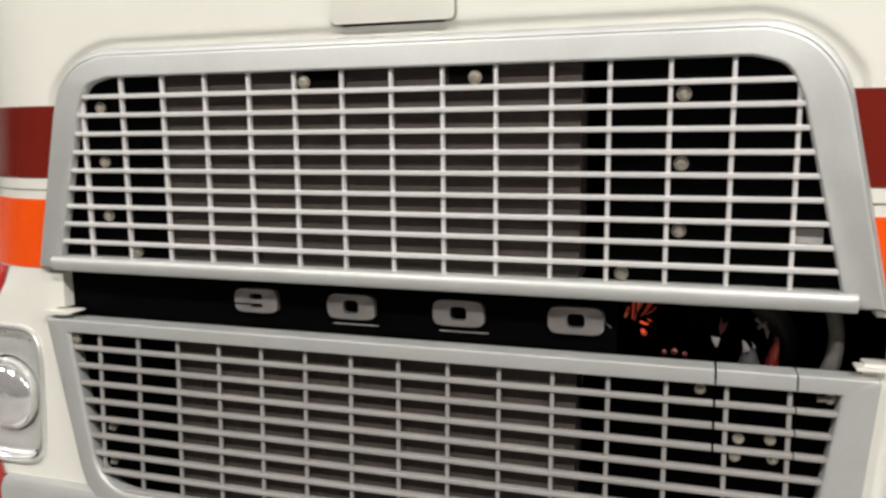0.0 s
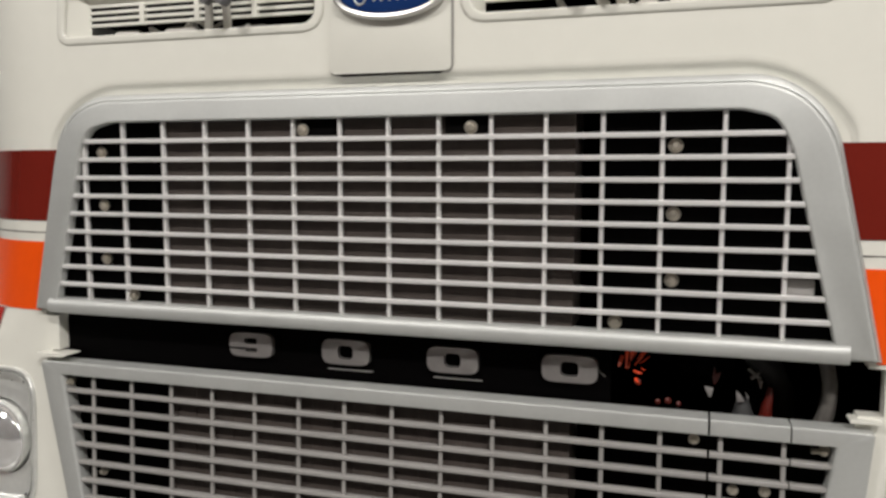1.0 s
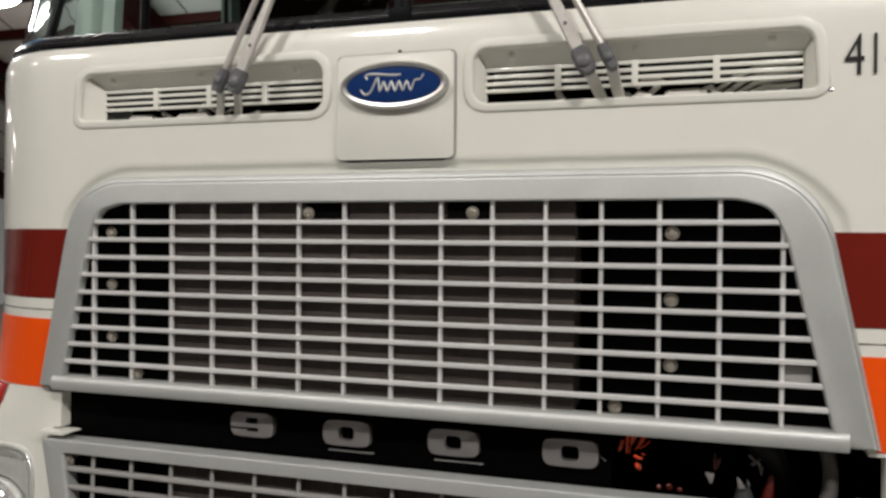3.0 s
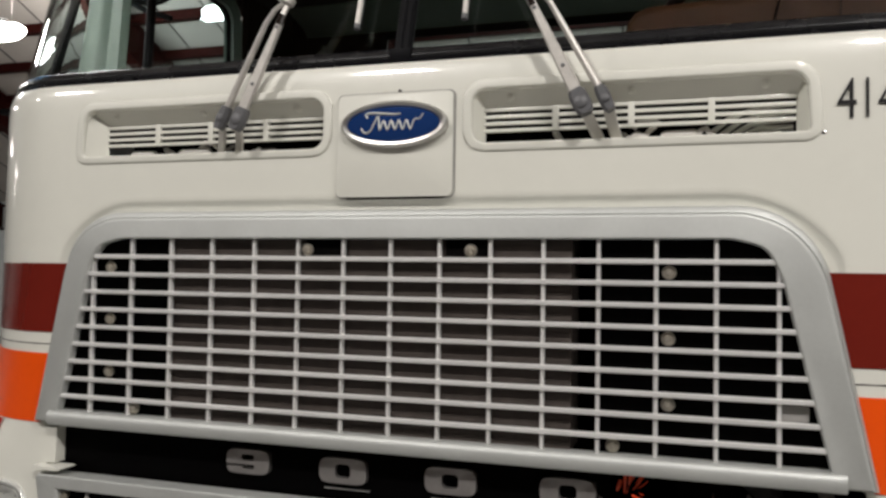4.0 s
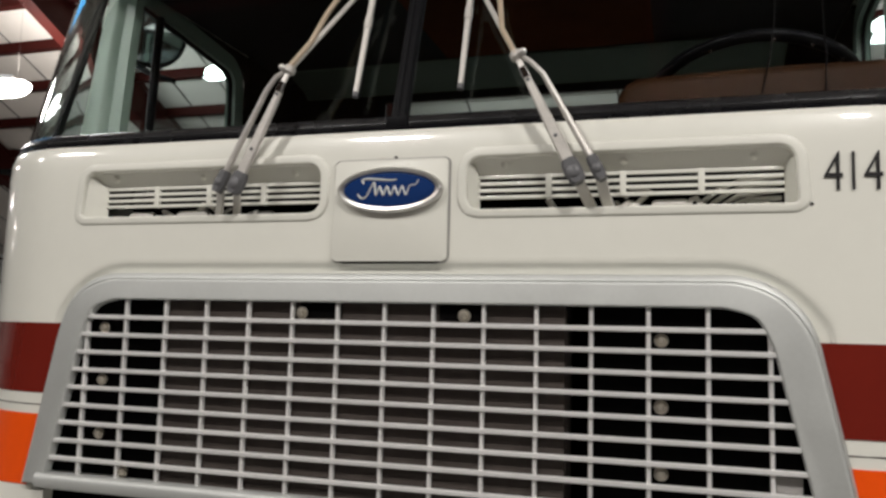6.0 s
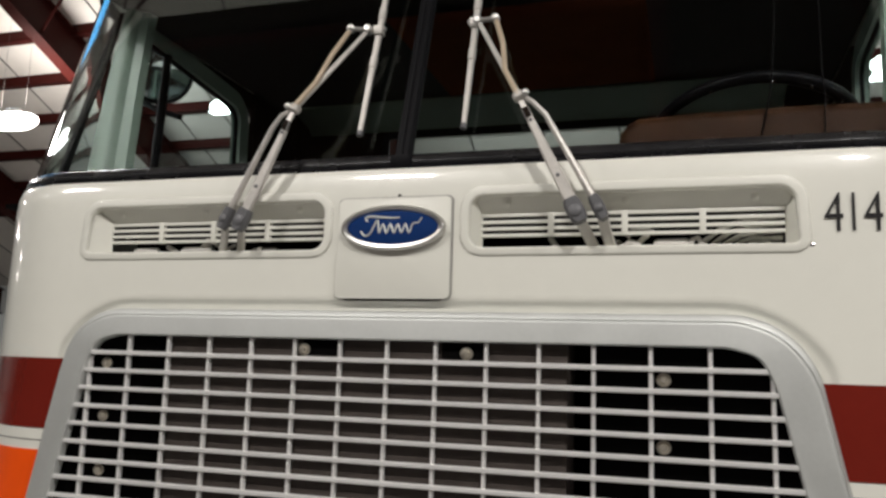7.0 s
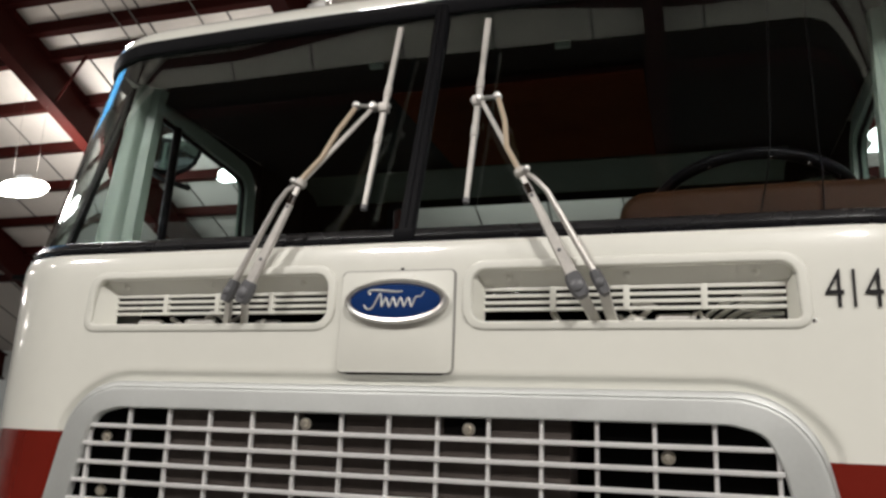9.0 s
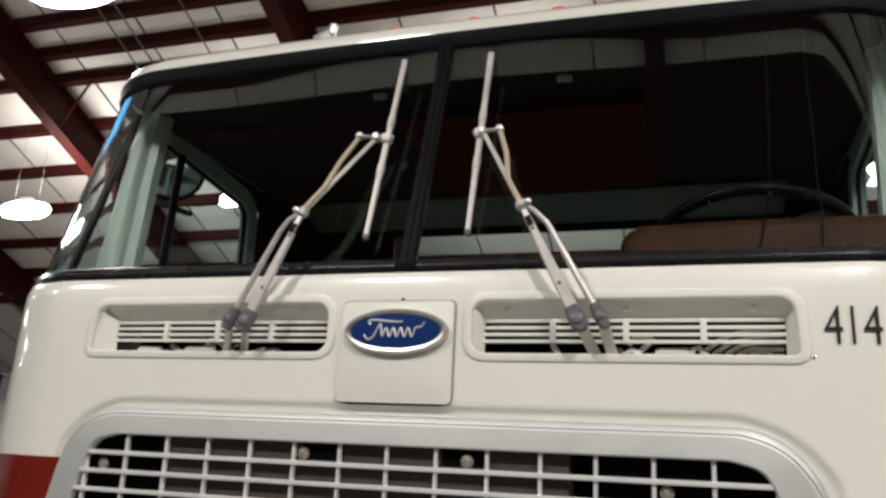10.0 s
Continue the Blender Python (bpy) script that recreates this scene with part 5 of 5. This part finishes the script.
        lathe(bm, p - d * 0.010 + Vector((0, -0.011, 0)), (0, -1, 0.15), [(0, r * 0.75), (0.003, r * 0.72), (0.0045, r * 0.55), (0.005, 0.001)], 12)
        part("cap", bm, KNUCKLE, knuckle)
    for p, off in ((hub, 0.0), (link_foot, spread)):
        bm = bmesh.new()
        foot = shaft + Vector((math.copysign(off, hub.x), 0, 0))
        strap(bm, [p - (clamp - hub).normalized() * 0.022 + Vector((0, 0.008, 0)), p.lerp(foot, 0.55), foot], [0.021, 0.021, 0.020], 0.008)
        part("shaft_arm", bm, LINK, w, "pale flat drive arm")
    return w


wiper((0.372, -0.022, 1.985), (0.261, -0.004, 2.213), (0.146, 0.097, 2.427), (0.186, 0.094, 2.427), (0.1345, 0.046, 2.172), (0.140, 0.170, 2.662), (0.414, -0.018, 1.990), (0.408, 0.070, 1.905))
wiper((-0.326, -0.022, 1.985), (-0.229, -0.004, 2.221), (-0.110, 0.097, 2.432), (-0.152, 0.094, 2.437), (-0.098, 0.046, 2.170), (-0.082, 0.170, 2.668), (-0.367, -0.018, 1.990), (-0.385, 0.070, 1.905), 0.046)


# ---- headlights, bumper, lower corners ----
def headlight(side):
    unit = group_part("headlight", truck, "round headlamp in a chrome rounded rectangular bezel")
    at = lambda s, z, off: skin(side * s, z, off)
    n = 56

    bm = bmesh.new()
    sweep_frame(bm, lamp_outline(0.133, 0.169), [(0.0, -0.004), (0.0, 0.004), (-0.003, 0.008), (-0.007, 0.0085), (-0.011, 0.004), (-0.013, -0.004)], lambda s, z, d: at(s, z, d))
    part("bezel_rim", bm, DULLCHROME, unit, "rolled chrome rim")
    c = (1.0, 0.998)
    bm = bmesh.new()
    rings = []
    for k in range(n):
        s0, z0 = lamp_outline(0.120, 0.156)[k]
        a = math.atan2(z0 - c[1], s0 - c[0])
        s1, z1 = c[0] + 0.094 * math.cos(a), c[1] + 0.094 * math.sin(a)
        rings.append([at(s0 + (s1 - s0) * u, z0 + (z1 - z0) * u, off) for u, off in ((0.0, 0.007), (0.06, -0.004), (0.15, -0.011), (0.35, -0.015), (0.85, -0.016), (1.0, -0.012), (1.0, -0.026), (0.5, -0.034), (0.0, -0.034))])
    loft(bm, rings, True, True)
    part("bezel_plate", bm, DULLCHROME, unit, "dull pressed chrome bezel plate")
    p = at(c[0], c[1], -0.010)
    nrm = Vector((side * 0.12, -1, 0)).normalized()
    bm = bmesh.new()
    lathe(bm, p, nrm, [(-0.02, 0.086), (0.002, 0.0895), (0.006, 0.089), (0.0075, 0.0865), (0.004, 0.084)], 32)
    part("retaining_ring", bm, DULLCHROME, unit)
    bm = bmesh.new()
    front = [(0.004, 0.086), (0.016, 0.080), (0.029, 0.066), (0.038, 0.046), (0.044, 0.022), (0.0455, 0.002)]
    lathe(bm, p, nrm, [(-0.01, 0.086)] + front, 36)
    part("lens", bm, LENS, unit, "bright silvered fluted lens")
    for s, z in ((0.917, 0.868), (1.11, 0.868), (0.917, 1.137)):
        q = at(s, z, -0.002)
        bm = bmesh.new()
        lathe(bm, q, nrm, [(0, 0.004), (0.003, 0.0035), (0.004, 0.001)], 8)
        part("screw", bm, KNUCKLE, unit)


for side in (-1, 1):
    headlight(side)

bm = bmesh.new()
loft(bm, [[skin(s, 0.80, off) - Vector((0, 0, dz)) for dz, off in ((0.0, -0.02), (-0.006, 0.004), (0.0, 0.020), (0.02, 0.030), (0.20, 0.034), (0.36, 0.030), (0.38, 0.0), (0.38, -0.04), (0.02, -0.04))] for s in [u / 20 for u in range(-20, 21)]])
part("bumper", bm, SILVER, truck, "satin silver bumper under the cab")


def red_corner(side, edge):
    """A red panel round the corner, its front edge given by rows of (height, place along the plan)."""
    bm = bmesh.new()
    n = 60
    rows = [[skin(side * (sa + (2.3 - sa) * k / n), z, 0.004) for k in range(n + 1)] for z, sa in edge]
    rows += [[skin(side * (sa + (2.3 - sa) * k / n), z, -0.001) for k in range(n + 1)] for z, sa in reversed(edge)]
    loft(bm, rows, False, True)
    part("lower_side_panel", bm, RED, truck, "bright red lower side panel")


for side in (-1, 1):
    red_corner(side, [(1.190, 1.14), (1.200, 1.09), (1.215, 1.045), (1.240, 1.002), (1.262, 0.992), (1.306, 0.986)])
    red_corner(side, [(0.62, 1.008), (0.74, 1.008), (0.805, 1.014), (0.83, 1.022), (0.860, 1.045)])
for side in (-1, 1):
    bm = bmesh.new()
    box(bm, side * 0.43 - 0.04, side * 0.43 + 0.04, 0.15, 2.4, 0.52, 0.78, 0.01)
    part("chassis_rail", bm, BAFFLE, truck, "black steel chassis rail")
    tyre_ob = group_part("wheel", truck, "black tyred front wheel")
    bm = bmesh.new()
    lathe(bm, (side * 0.86, 1.05, 0.52), (side, 0, 0), [(0, 0.30), (0, 0.44), (0.03, 0.50), (0.06, 0.52), (0.22, 0.52), (0.25, 0.50), (0.28, 0.44), (0.28, 0.30)], 36)
    part("tyre", bm, TYRE, tyre_ob)
    bm = bmesh.new()
    lathe(bm, (side * 0.86, 1.05, 0.52), (side, 0, 0), [(0.06, 0.05), (0.06, 0.29), (0.25, 0.30), (0.25, 0.27), (0.18, 0.24), (0.17, 0.12), (0.26, 0.10), (0.26, 0.02)], 28)
    part("rim", bm, ALU, tyre_ob)
bm = bmesh.new()
tube(bm, [(-0.9, 1.05, 0.52), (0.9, 1.05, 0.52)], 0.05, 10)
part("axle", bm, BAFFLE, truck, "black front axle")
